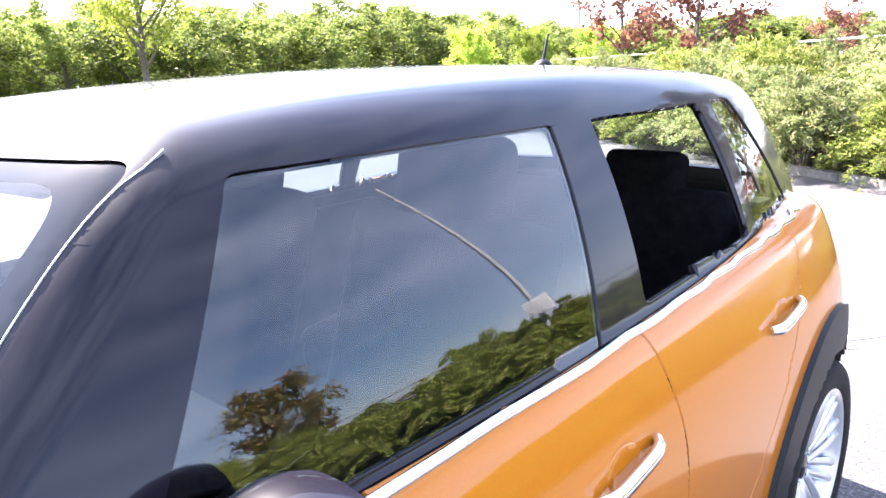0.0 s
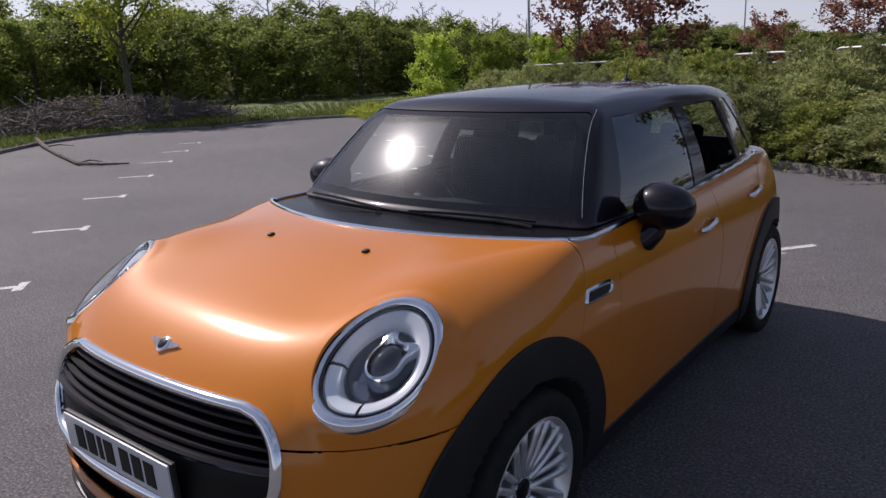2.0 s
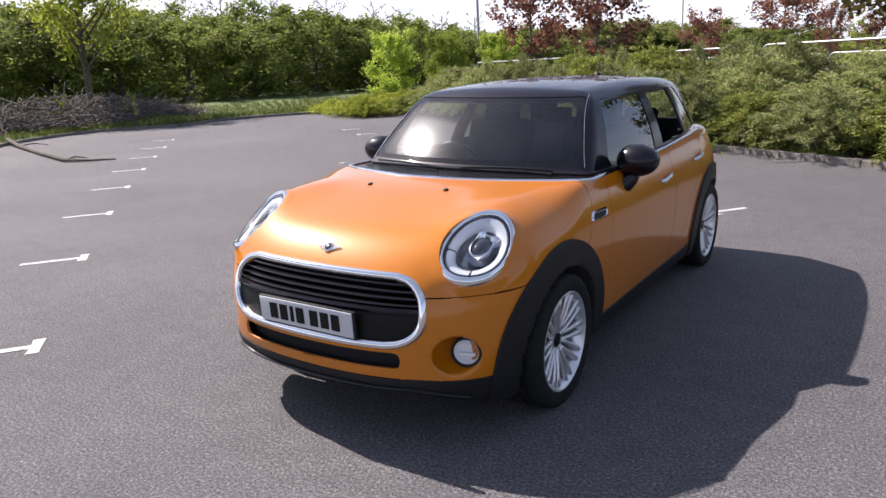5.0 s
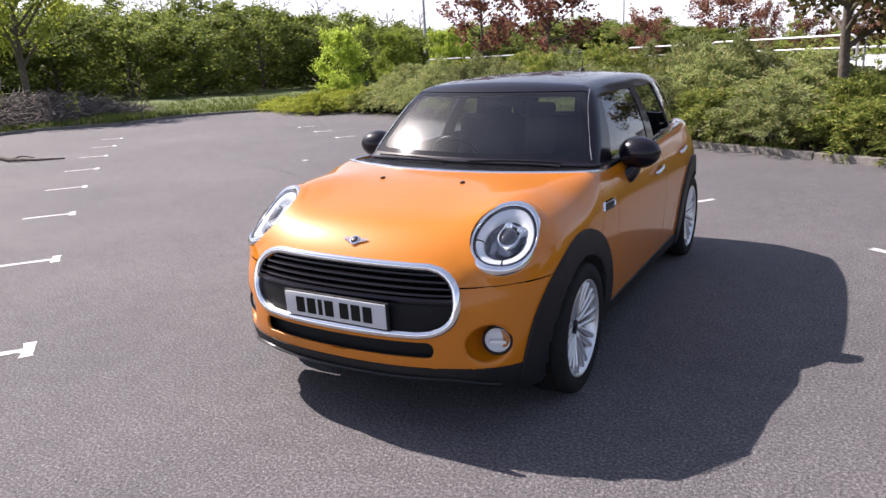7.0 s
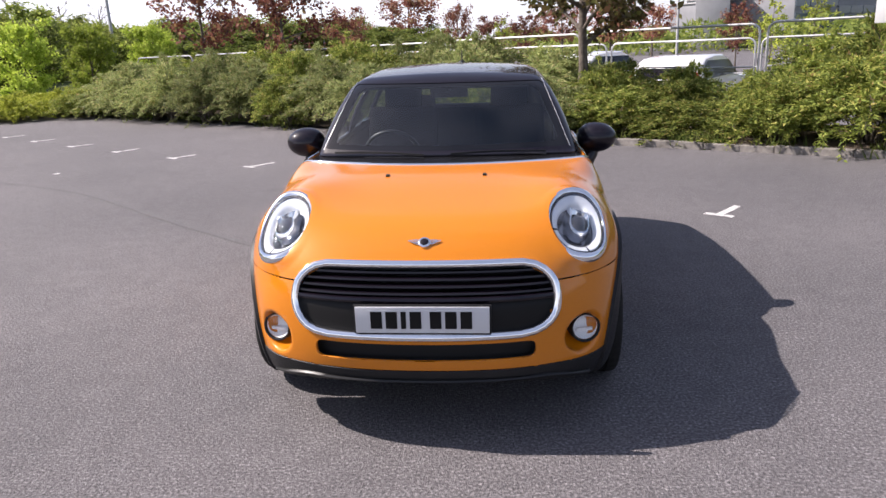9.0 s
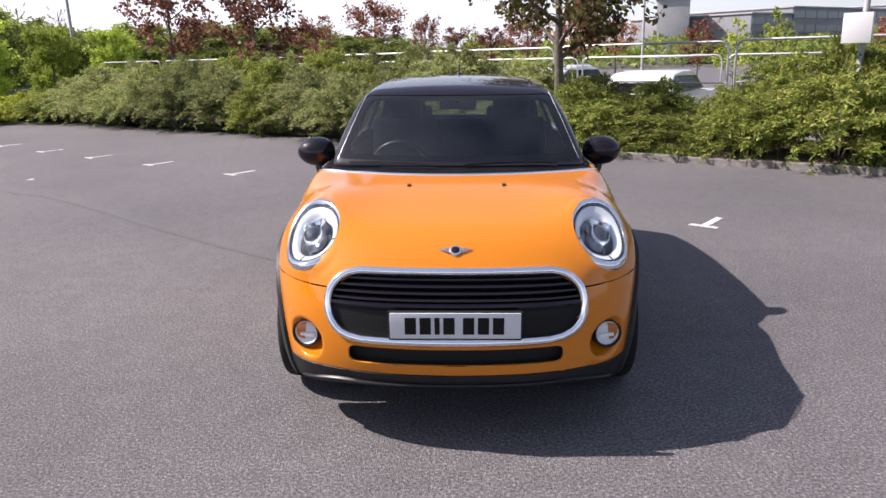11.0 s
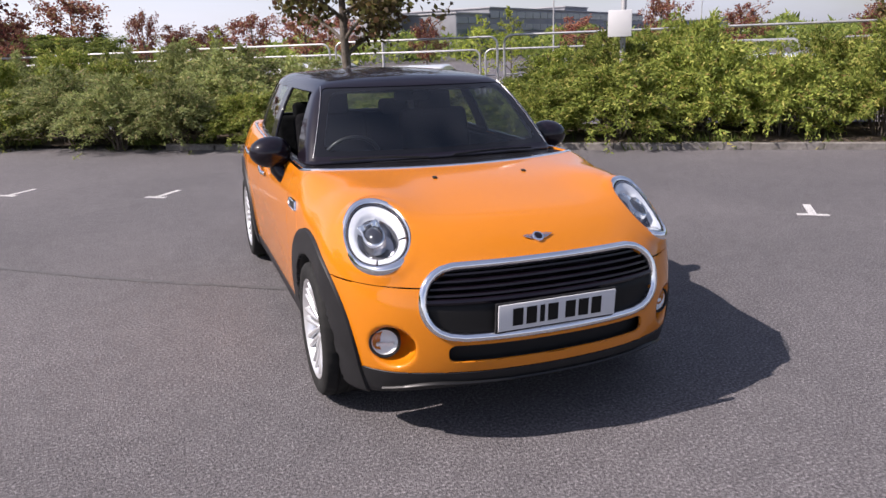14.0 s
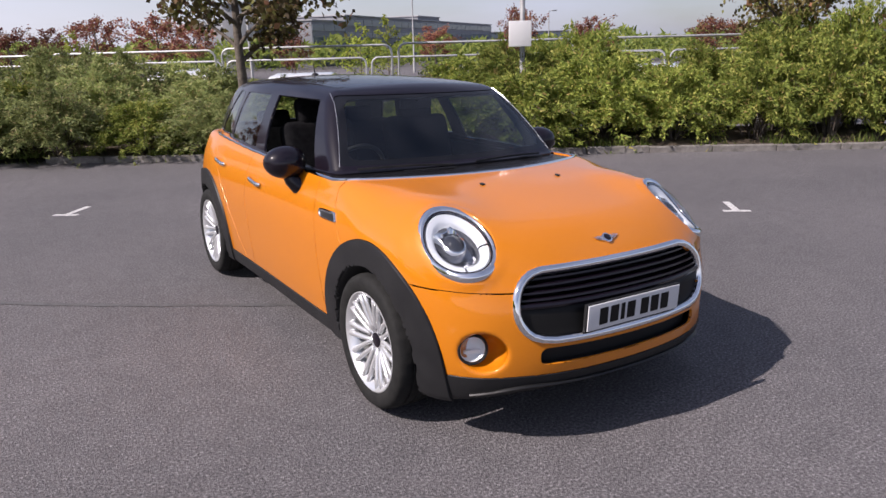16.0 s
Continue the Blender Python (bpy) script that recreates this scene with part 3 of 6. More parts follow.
CUTS = [
    ("scuttle", lambda p: ring_f(p[:, 0], p[:, 1]), lambda p: (p[:, 2] > 0.97) & (p[:, 1] < 0.95)),
    ("belt", lambda p: green_f(*p.T) - lower_f(*p.T), lambda p: (p[:, 2] > 0.94)),
    ("well0", cut_arch(0, ARCH_IN), lambda p: np.abs(p[:, 0]) > 0.5),
    ("well1", cut_arch(1, ARCH_IN), lambda p: np.abs(p[:, 0]) > 0.5),
    ("grille", lambda p: grille_xz(p[:, 0], p[:, 2]) + 0.02, lambda p: in_front(p)),
    ("lamp", lambda p: hl_radius(p)[0] - (HL_R - 0.012), lambda p: (p[:, 1] < -0.1) & (hl_radius(p)[1] > -0.15)),
    ("intake", lambda p: intake_xz(p[:, 0], p[:, 2]), in_front),
    ("screen", lambda p: screen_xz(p[:, 0], p[:, 2]), lambda p: (p[:, 1] < 1.05) & (p[:, 2] > 1.03)),
    ("glass", lambda p: glass_xz(p[:, 0], p[:, 2]), lambda p: (p[:, 1] < 1.05) & (p[:, 2] > 1.03)),
    ("hatch", lambda p: hatch_xz(p[:, 0], p[:, 2]), lambda p: (p[:, 1] > 2.75) & (p[:, 2] > 1.05)),
    ("win_f", lambda p: front_win(p[:, 1], p[:, 2]), lambda p: np.abs(p[:, 0]) > 0.52),
    ("win_r", lambda p: rear_win(p[:, 1], p[:, 2]), lambda p: np.abs(p[:, 0]) > 0.52),
    ("win_q", lambda p: quarter_win(p[:, 1], p[:, 2]), lambda p: np.abs(p[:, 0]) > 0.45),
    ("arch0", lambda p: arch_edge(p[:, 1], p[:, 2], 0), lambda p: (np.abs(p[:, 0]) > 0.6)),
    ("arch1", lambda p: arch_edge(p[:, 1], p[:, 2], 1), lambda p: (np.abs(p[:, 0]) > 0.6)),
    ("skirt", lambda p: p[:, 2] - np.where(p[:, 1] < -0.3, 0.336 - 0.012 * step(np.abs(p[:, 0]), 0.45, 0.80), 0.285), lambda p: p[:, 2] < 0.4),
    ("bonnet", lambda p: 0.682 - p[:, 2], lambda p: (p[:, 1] < 0.0)),
    ("wing", lambda p: p[:, 1] - (0.325 - 0.9 * np.maximum(0.99 - p[:, 2], 0) ** 1.6), lambda p: (np.abs(p[:, 0]) > 0.60)),
    ("door_a", lambda p: p[:, 1] - (0.555 - 0.16 * np.maximum(0.98 - p[:, 2], 0)), lambda p: np.abs(p[:, 0]) > 0.6),
    ("door_b", lambda p: p[:, 1] - (1.60 + 0.03 * np.sin((1.0 - p[:, 2]) * 7)), lambda p: np.abs(p[:, 0]) > 0.6),
    ("door_c", lambda p: p[:, 1] - (2.36 + 0.9 * (p[:, 2] - 1.0) * (p[:, 2] < 1.0)), lambda p: np.abs(p[:, 0]) > 0.6),
]
CELL = 0.0150
bv, bq = surface_net(body_f, np.array((-0.98, -0.98, 0.08)), np.array((0.98, 3.30, 1.52)), CELL)
bv = to_surface(body_f, bv)
locked = np.zeros(len(bv), bool)
for cut_name, g, where in CUTS:
    near = np.flatnonzero((~locked) & where(bv))
    near = near[np.abs(g(bv[near])) < 0.70 * CELL]
    if not len(near):
        continue
    p = bv[near]
    for _ in range(5):
        gg, gf = gradient(g, p), gradient(body_f, p)
        gf /= np.maximum(np.linalg.norm(gf, axis=1), 1e-6)[:, None]
        gt = gg - gf * (gg * gf).sum(1)[:, None] if cut_name != "belt" else gg
        p = p - gt * (np.clip(g(p), -0.012, 0.012) / np.maximum((gt * gt).sum(1), 0.08))[:, None]
        if cut_name not in ("well0", "well1"):
            p = to_surface(body_f, p, 1)
    moved = np.linalg.norm(p - bv[near], axis=1) < 1.6 * CELL
    bv[near[moved]] = p[moved]
    locked[near[moved]] = True
bn = gradient(lambda p: np.minimum(lower_f(*p.T), green_f(*p.T)), bv)
bn /= np.maximum(np.linalg.norm(bn, axis=1), 1e-6)[:, None]
fc = bv[bq].mean(1)
fx, fy, fz = np.abs(fc[:, 0]), fc[:, 1], fc[:, 2]
inside = {name: (g(fc) < 0) & where(fc) for name, g, where in CUTS}
facing = np.abs(bn[bq].mean(1))
label = np.full(len(fc), "quarter_panel", object)
label[(fy < 0.6)] = "bonnet"
label[(fy < 0.62) & (fy > 0.12) & (fx > 0.6)] = "front_wing"
label[inside["wing"] & (fy < 0.4)] = "bonnet"
label[(fx < 0.69) & (fy < 0.5) & (fz > 0.7)] = "bonnet"
label[(fy < 0.35) & (fz <= 0.682) & (fy < 0)] = "front_bumper"
label[~inside["door_a"] & inside["door_b"] & (fx > 0.55)] = "front_door"
label[~inside["door_b"] & inside["door_c"] & (fx > 0.55)] = "rear_door"
label[(fy > 2.75) & (fz < 0.62)] = "rear_bumper"
label[(fy > 2.9) & (fz >= 0.62) & (fx < 0.6)] = "tailgate"
scut = (ring_f(fx, fy) < 0) & (fy < 1.0) & (fz > 0.985)
label[scut] = "scuttle"
green = inside["belt"] & (fz > 0.96) & (fy > 0.2)
label[green] = "pillar"
label[green & (facing[:, 2] > 0.62) & (fz > 1.3) & (fy > 0.72) & ~inside["screen"]] = "roof"
label[green & inside["screen"] & (facing[:, 1] > 0.2) & (fy < 1.05)] = "screen_border"
label[(label == "screen_border") & inside["glass"]] = "windscreen"
label[green & inside["hatch"] & (fy > 2.6)] = "rear_window"
label[green & inside["win_f"] & (fx > 0.5)] = "front_door_window"
label[green & inside["win_r"] & (fx > 0.5)] = "rear_door_window"
label[green & inside["win_q"] & (fx > 0.45)] = "quarter_window"
label[inside["grille"] & (fy < -0.5)] = "hole"
label[inside["intake"] & (fy < -0.5)] = "hole"
label[inside["lamp"] & (hl_radius(fc)[1] > -0.12) & (fy < -0.2)] = "hole"
skirt = (inside["skirt"]) & (label != "hole")
label[skirt] = "sill"
label[skirt & (fy < -0.25)] = "front_skirt"
label[skirt & (fy > 2.8)] = "rear_skirt"
for i in (0, 1):
    arch = (arch_edge(fy, fz, i) < 0) & (fx > 0.60) & (fz > 0.10)
    label[arch] = "arch_trim%d" % i
    label[(wheel_r(fy, fz, i) < ARCH_IN + 0.004) & (fx > 0.50) & (fx < 0.90)] = "wheel_well%d" % i
label[(facing[:, 2] > 0.8) & (fz < 0.28)] = "underbody"
side_of = np.where(fc[:, 0] > 0, 1, -1)


def panel(name, faces, mat, parent, lift=0.0, gap=0.0, rim=0.0, label_text="", flip=False):
    """Part of the body's skin, with its edges drawn in by gap and turned under by rim."""
    q = bq[faces]
    used, inv = np.unique(q, return_inverse=True)
    q = inv.reshape(q.shape)
    v, n = bv[used].copy(), bn[used].copy()
    edges = np.concatenate([np.stack([q[:, i], q[:, (i + 1) % 4]], 1) for i in range(4)])
    key = np.sort(edges, 1)
    uniq, first, counts = np.unique(key, axis=0, return_index=True, return_counts=True)
    border = edges[first[counts == 1]]
    if len(border) and (gap or rim):
        inward = np.zeros_like(v)
        ev = v[border[:, 1]] - v[border[:, 0]]
        en = np.cross(n[border[:, 0]], ev)
        en /= np.maximum(np.linalg.norm(en, axis=1), 1e-9)[:, None]
        np.add.at(inward, border[:, 0], en)
        np.add.at(inward, border[:, 1], en)
        le = np.linalg.norm(inward, axis=1)
        inward = np.where(le[:, None] > 1e-6, inward / np.maximum(le, 1e-9)[:, None], 0)
        v = v + inward * gap
    v = v + n * lift
    fs = [tuple(f) for f in q]
    if rim and len(border):
        ids = np.unique(border)
        m1 = {k: len(v) + j for j, k in enumerate(ids)}
        m2 = {k: len(v) + len(ids) + j for j, k in enumerate(ids)}
        edge_n = -inward[ids] * 0.7 + n[ids] * 0.7
        v = np.concatenate([v, v[ids], v[ids] - n[ids] * rim])
        n = np.concatenate([n, edge_n, -inward[ids]])
        fs += [(m1[a], m2[a], m2[b], m1[b]) for a, b in border]
    return put(name, mesh_of(name, v, fs, mat, n), parent, label_text)


def pick(name, side=0):
    m = label == name
    return np.flatnonzero(m & (side_of == side)) if side else np.flatnonzero(m)


def table(f, us, vs, lo, hi, order, rising):
    """Where f changes sign along one axis, on a grid of the other two; returns a smooth lookup."""
    U, V = np.meshgrid(us, vs, indexing="ij")
    u, v = U.ravel(), V.ravel()
    l, h = np.full(u.size, float(lo)), np.full(u.size, float(hi))
    for _ in range(30):
        mid = (l + h) / 2
        val = {"x": lambda: f(mid, u, v), "y": lambda: f(u, mid, v), "z": lambda: f(u, v, mid)}[order]()
        low = (val < 0) if rising else (val >= 0)
        l, h = np.where(low, mid, l), np.where(low, h, mid)
    grid = ((l + h) / 2).reshape(U.shape)

    def at(p, q):
        i = min(max((p - us[0]) / (us[1] - us[0]), 0), len(us) - 1.001)
        j = min(max((q - vs[0]) / (vs[1] - vs[0]), 0), len(vs) - 1.001)
        a, b = int(i), int(j)
        i, j = i - a, j - b
        return float(grid[a, b] * (1 - i) * (1 - j) + grid[a + 1, b] * i * (1 - j) + grid[a, b + 1] * (1 - i) * j + grid[a + 1, b + 1] * i * j)
    return at


front_y = table(lower_f, np.linspace(0, 0.86, 130), np.linspace(0.22, 0.95, 110), -1.0, 0.2, "y", False)
side_low = table(lower_f, np.linspace(0.1, 2.9, 200), np.linspace(0.3, 1.06, 120), 0.3, 1.1, "x", True)
side_green = table(green_f, np.linspace(0.1, 2.9, 200), np.linspace(0.92, 1.36, 90), 0.3, 1.1, "x", True)
top_low = table(lower_f, np.linspace(0, 0.75, 110), np.linspace(-0.7, 0.6, 140), 0.4, 1.6, "z", True)
top_green = table(green_f, np.linspace(0, 0.6, 60), np.linspace(0.6, 2.9, 120), 0.92, 1.6, "z", True)
screen_y = table(green_f, np.linspace(0, 0.7, 90), np.linspace(1.0, 1.38, 90), 0.1, 1.3, "y", False)


def side_x(y, z, f=lower_f):
    return side_low(y, z) if f is lower_f else side_green(y, z)


def top_z(x, y, f=lower_f):
    return top_low(abs(x), y) if f is lower_f else top_green(abs(x), y)


def skin_normal(x, y, z, f=lower_f):
    g = gradient(lambda p: f(*p.T), np.array([[x, y, z]], float))[0]
    return Vector(g / np.linalg.norm(g))


car = empty("car", "orange five-door hatchback car with black roof, chrome trim and open windows", "car", pose(0, 0, -0.002, 0, 1.1, 0) @ Matrix.Diagonal((1, 1, 0.977, 1)))
SIDES = ((1, "left"), (-1, "right"))
panel("bonnet", pick("bonnet"), ORANGE, car, gap=0.0032, rim=0.012)
panel("front_bumper", pick("front_bumper"), ORANGE, car, gap=0.003, rim=0.012)
panel("rear_bumper", pick("rear_bumper"), ORANGE, car, gap=0.003, rim=0.012)
panel("tailgate", pick("tailgate"), ORANGE, car, gap=0.003, rim=0.012)
panel("scuttle", pick("scuttle"), SCUTTLE_BLACK, car, lift=-0.012, label_text="black plastic scuttle panel")
panel("roof", pick("roof"), GLOSS_BLACK, car, label_text="gloss black painted roof")
panel("window_frame", pick("pillar"), GLOSS_BLACK, car, rim=0.012, label_text="gloss black pillars and window surrounds")
screen_part = panel("windscreen", pick("windscreen"), WINDSCREEN, car, lift=-0.003, label_text="clear curved windscreen")
panel("black_border", pick("screen_border"), BLACK_GLASS, screen_part, lift=-0.003, label_text="black printed border of the glass")
panel("rear_window", pick("rear_window"), LIGHT_GLASS, car, lift=-0.003, label_text="tinted rear window")
panel("underbody", pick("underbody"), DARK, car)
panel("front_skirt", pick("front_skirt"), PLASTIC_BLACK, car, lift=0.004, rim=0.012, label_text="black plastic front skirt")
panel("rear_skirt", pick("rear_skirt"), PLASTIC_BLACK, car, lift=0.004, rim=0.012)
for s, _ in SIDES:
    panel("front_wing", pick("front_wing", s), ORANGE, car, gap=0.003, rim=0.012)
    fd = panel("front_door", pick("front_door", s), ORANGE, car, gap=0.0032, rim=0.012)
    rd = panel("rear_door", pick("rear_door", s), ORANGE, car, gap=0.0032, rim=0.012)
    panel("quarter_panel", pick("quarter_panel", s), ORANGE, car, gap=0.003, rim=0.012)
    panel("sill", pick("sill", s), PLASTIC_BLACK, car, lift=0.006, rim=0.016, label_text="black plastic sill")
    for i in (0, 1):
        panel("wheel_arch_trim", pick("arch_trim%d" % i, s), PLASTIC_BLACK, car, lift=0.014, rim=0.03, label_text="black plastic wheel arch trim")
        panel("wheel_well", pick("wheel_well%d" % i, s), DARK, car)
    if s > 0:
        panel("window_pane", pick("front_door_window", s), SIDE_GLASS, fd, lift=-0.004, label_text="closed tinted side window")
    else:
        panel("window_pane", pick("rear_door_window", s), LIGHT_GLASS, rd, lift=-0.004, label_text="closed tinted side window")
    panel("quarter_window", pick("quarter_window", s), LIGHT_GLASS, car, lift=-0.004)
shell = ~np.isin(label, ["hole", "windscreen", "rear_window", "front_door_window", "rear_door_window", "quarter_window", "wheel_well0", "wheel_well1", "underbody", "front_skirt", "sill", "scuttle"])
panel("inner_shell", np.flatnonzero(shell & (fy > -0.3) & (fz < 1.03)), CABIN, car, lift=-0.016)
panel("pillar_lining", np.flatnonzero(shell & (fy > -0.3) & (fz >= 1.03)), LINING, car, lift=-0.018, label_text="dark grey pillar lining")
panel("nose_shell", np.flatnonzero(shell & (fy <= -0.3)), DARK, car, lift=-0.014)

# ---- the car's fittings ----
def belt_z(y):
    lo, hi = 0.94, 1.09
    for _ in range(30):
        mid = (lo + hi) / 2
        if side_x(y, mid, green_f) < side_x(y, mid):
            lo = mid
        else:
            hi = mid
    return (lo + hi) / 2


# chrome line along the belt and round the windscreen's base
STRIP = [(-0.0085, -0.004), (0.0085, -0.004), (0.0085, 0.003), (0.005, 0.007), (-0.005, 0.007), (-0.0085, 0.003)]
for s, _ in SIDES:
    pts = [(0.724, 0.343, 1.004), (0.736, 0.362, 0.999), (0.746, 0.395, 0.995)]
    for i in range(48):
        y = 0.44 + (2.55 - 0.44) * i / 47
        z = 0.994 + (belt_z(max(y, 1.1)) - 0.004 - 0.994) * float(step(np.array(y), 0.6, 1.15))
        pts.append((side_x(y, z) + 0.001, y, z))
    pts = [Vector((x * s, y, z)) for x, y, z in to_surface(lambda p: lower_f(*p.T), np.array(pts))]
    bm = bmesh.new()
    sweep(bm, pts, STRIP, ups=[skin_normal(*v) for v in pts])
    part("belt_strip", tidy(bm), CHROME, car, "bright chrome belt strip")
pts = []
for i in range(49):
    x = -0.721 + 1.442 * i / 48
    y = 0.110 + 0.42 * x * x + 0.012 * float(step(np.array(abs(x)), 0.66, 0.72))
    pts.append((x, y, top_z(x, y)))
pts = [Vector(v) for v in to_surface(lambda p: lower_f(*p.T), np.array(pts))]
bm = bmesh.new()
sweep(bm, pts, STRIP, ups=[skin_normal(*v) for v in pts])
part("bonnet_strip", tidy(bm), CHROME, car, "bright chrome strip under the windscreen")


# radiator grille
def grille_ring(offset, n=72, lift=0.0):
    pts = []
    for i in range(n):
        t = 2 * math.pi * i / n
        c, q = math.cos(t), math.sin(t)
        lo, hi = 0.02, 0.9
        for _ in range(36):
            mid = (lo + hi) / 2
            if float(grille_xz(np.array(c * mid), np.array(0.618 + q * mid * 0.5))) < offset:
                lo = mid
            else:
                hi = mid
        x, z = c * lo, 0.618 + q * lo * 0.5
        pts.append(Vector((x, front_y(abs(x), z) - lift, z)))
    return pts


ring = grille_ring(-0.006)
ring_n = [skin_normal(p.x, p.y, p.z) for p in ring]
bm = bmesh.new()
sweep(bm, ring, [(-0.016, -0.012), (0.016, -0.012), (0.017, 0.004), (0.010, 0.012), (0.0, 0.015), (-0.010, 0.011), (-0.017, 0.002)], closed=True, ups=ring_n)
grille = part("radiator_grille", tidy(bm), CHROME, car, "black radiator grille with a chrome surround")
inner = grille_ring(-0.020, lift=-0.075)
bm = bmesh.new()
vs = [bm.verts.new(p) for p in inner]
vs2 = [bm.verts.new(p - Vector((0, 0.075, 0))) for p in inner]
bm.faces.new(vs)
for i in range(len(vs)):
    j = (i + 1) % len(vs)
    bm.faces.new((vs[i], vs[j], vs2[j], vs2[i]))
part("backing", tidy(bm), DARK, grille, smooth=False)


def grille_half(z, inset=0.024):
    x = 0.3
    while float(grille_xz(np.array(x), np.array(z))) < -inset and x < 0.6:
        x += 0.004
    return x


for z in (0.724, 0.699, 0.674, 0.649):
    w = grille_half(z)
    pts = [(x, front_y(abs(x), z) + 0.024, z) for x in np.linspace(-w, w, 25)]
    bm = bmesh.new()
    sweep(bm, pts, [(-0.020, -0.006), (0.008, -0.009), (0.016, -0.003), (0.014, 0.004), (-0.020, 0.006)])
    part("slat", tidy(bm), GLOSS_BLACK, grille)
# the closed lower panel that carries the plate
bm = bmesh.new()
rows = []
for z in np.linspace(0.490, 0.624, 8):
    w = grille_half(z, 0.022)
    rows.append([bm.verts.new((x, front_y(abs(x), z) + 0.014 + 0.01 * (z > 0.62), z)) for x in np.linspace(-w, w, 31)])
for p, q in zip(rows, rows[1:]):
    for i in range(30):
        bm.faces.new((p[i], p[i + 1], q[i + 1], q[i]))
part("lower_panel", tidy(bm), BAR_BLACK, grille, "black plastic panel behind the plate")
w = grille_half(0.627)
pts = [(x, front_y(abs(x), 0.627) + 0.008, 0.627) for x in np.linspace(-w, w, 25)]
bm = bmesh.new()
sweep(bm, pts, [(-0.015, -0.010), (0.006, -0.010), (0.010, 0.0), (0.006, 0.010), (-0.015, 0.010)])
part("crossbar", tidy(bm), GLOSS_BLACK, grille)

# chin lip under the bumper
pts = []
for i in range(41):
    x = -0.66 + 1.32 * i / 40
    z = 0.292 - 0.085 * float(step(np.array(abs(x)), 0.45, 0.85))
    pts.append((x, front_y(abs(x), max(z, 0.25)) - 0.006, z))
bm = bmesh.new()
sweep(bm, pts, [(-0.03, -0.008), (0.008, -0.008), (0.012, -0.003), (0.008, 0.003), (-0.03, 0.012)])
part("chin_lip", tidy(bm), material("satin_black_lip", (0.007, 0.007, 0.007), 0.40, spec=0.4), car, "satin black lip under the bumper")

# lower intake
bm = bmesh.new()
rows = [[bm.verts.new((x, front_y(abs(x), z) + 0.05, z)) for x in np.linspace(-0.45, 0.45, 31)] for z in (0.36, 0.42, 0.47)]
for p, q in zip(rows, rows[1:]):
    for i in range(30):
        bm.faces.new((p[i], p[i + 1], q[i + 1], q[i]))
intake = part("lower_intake", tidy(bm), DARK, car, "black lower air intake")
# number plate: plain bars stand for its characters
py = front_y(0, 0.56)
tilt = pose(0, py - 0.010, 0.562, 3, 0, 0)
plate = None
bm = bmesh.new()
box(bm, (0.515, 0.006, 0.111), tilt, 0.0025)
plate = part("number_plate", bm, PLATE_WHITE, car, "white number plate with seven plain black bars")
x = -0.198
for k in range(7):
    wide = 0.020 if k == 2 else 0.044
    bm = bmesh.new()
    box(bm, (wide, 0.002, 0.072), tilt @ pose(x + wide / 2, -0.0042, 0))
    part("bar", bm, BAR_BLACK, plate, smooth=False)
    x += wide + (0.033 if k == 3 else 0.0145)
bm = bmesh.new()
box(bm, (0.53, 0.014, 0.12), tilt @ pose(0, 0.011, 0), 0.004)
part("plate_holder", bm, PLASTIC_BLACK, plate)

# emblem on the bonnet
ez = 0.822
ey = front_y(0, ez)
en = skin_normal(0, ey, ez)
em = axis_frame((0, ey, ez), en)
bm = bmesh.new()
lathe(bm, [(0.0, 0.010), (0.019, 0.010), (0.0245, 0.007), (0.0255, 0.0)], em, 28)
emblem = part("emblem", tidy(bm), CHROME, car, "chrome winged round emblem")
bm = bmesh.new()
lathe(bm, [(0.0, 0.0115), (0.015, 0.0112), (0.017, 0.010)], em, 24)
part("disc", tidy(bm), GLOSS_BLACK, emblem)
for s in (1, -1):
    bm = bmesh.new()
    n = 6
    top, low = [], []
    for i in range(n):
        u = 0.022 + 0.044 * i / (n - 1)
        top.append((u * s, 0.013 + 0.002 * math.sin(i)))
        low.append((u * s, -0.013 + 0.020 * (i / (n - 1)) ** 1.3))
    vt = [bm.verts.new(em @ Vector((a, b, 0.006))) for a, b in top]
    vl = [bm.verts.new(em @ Vector((a, b, 0.006))) for a, b in low]
    for i in range(n - 1):
        bm.faces.new((vl[i], vl[i + 1], vt[i + 1], vt[i]))
    bmesh.ops.solidify(bm, geom=bm.faces[:], thickness=0.004)
    part("wing", tidy(bm), CHROME, emblem)


# headlamps and fog lamps
def lamp_part(name, profile, m, mat, parent, n=48, text=""):
    bm = bmesh.new()
    lathe(bm, profile, m, n)
    return part(name, tidy(bm), mat, parent, text)


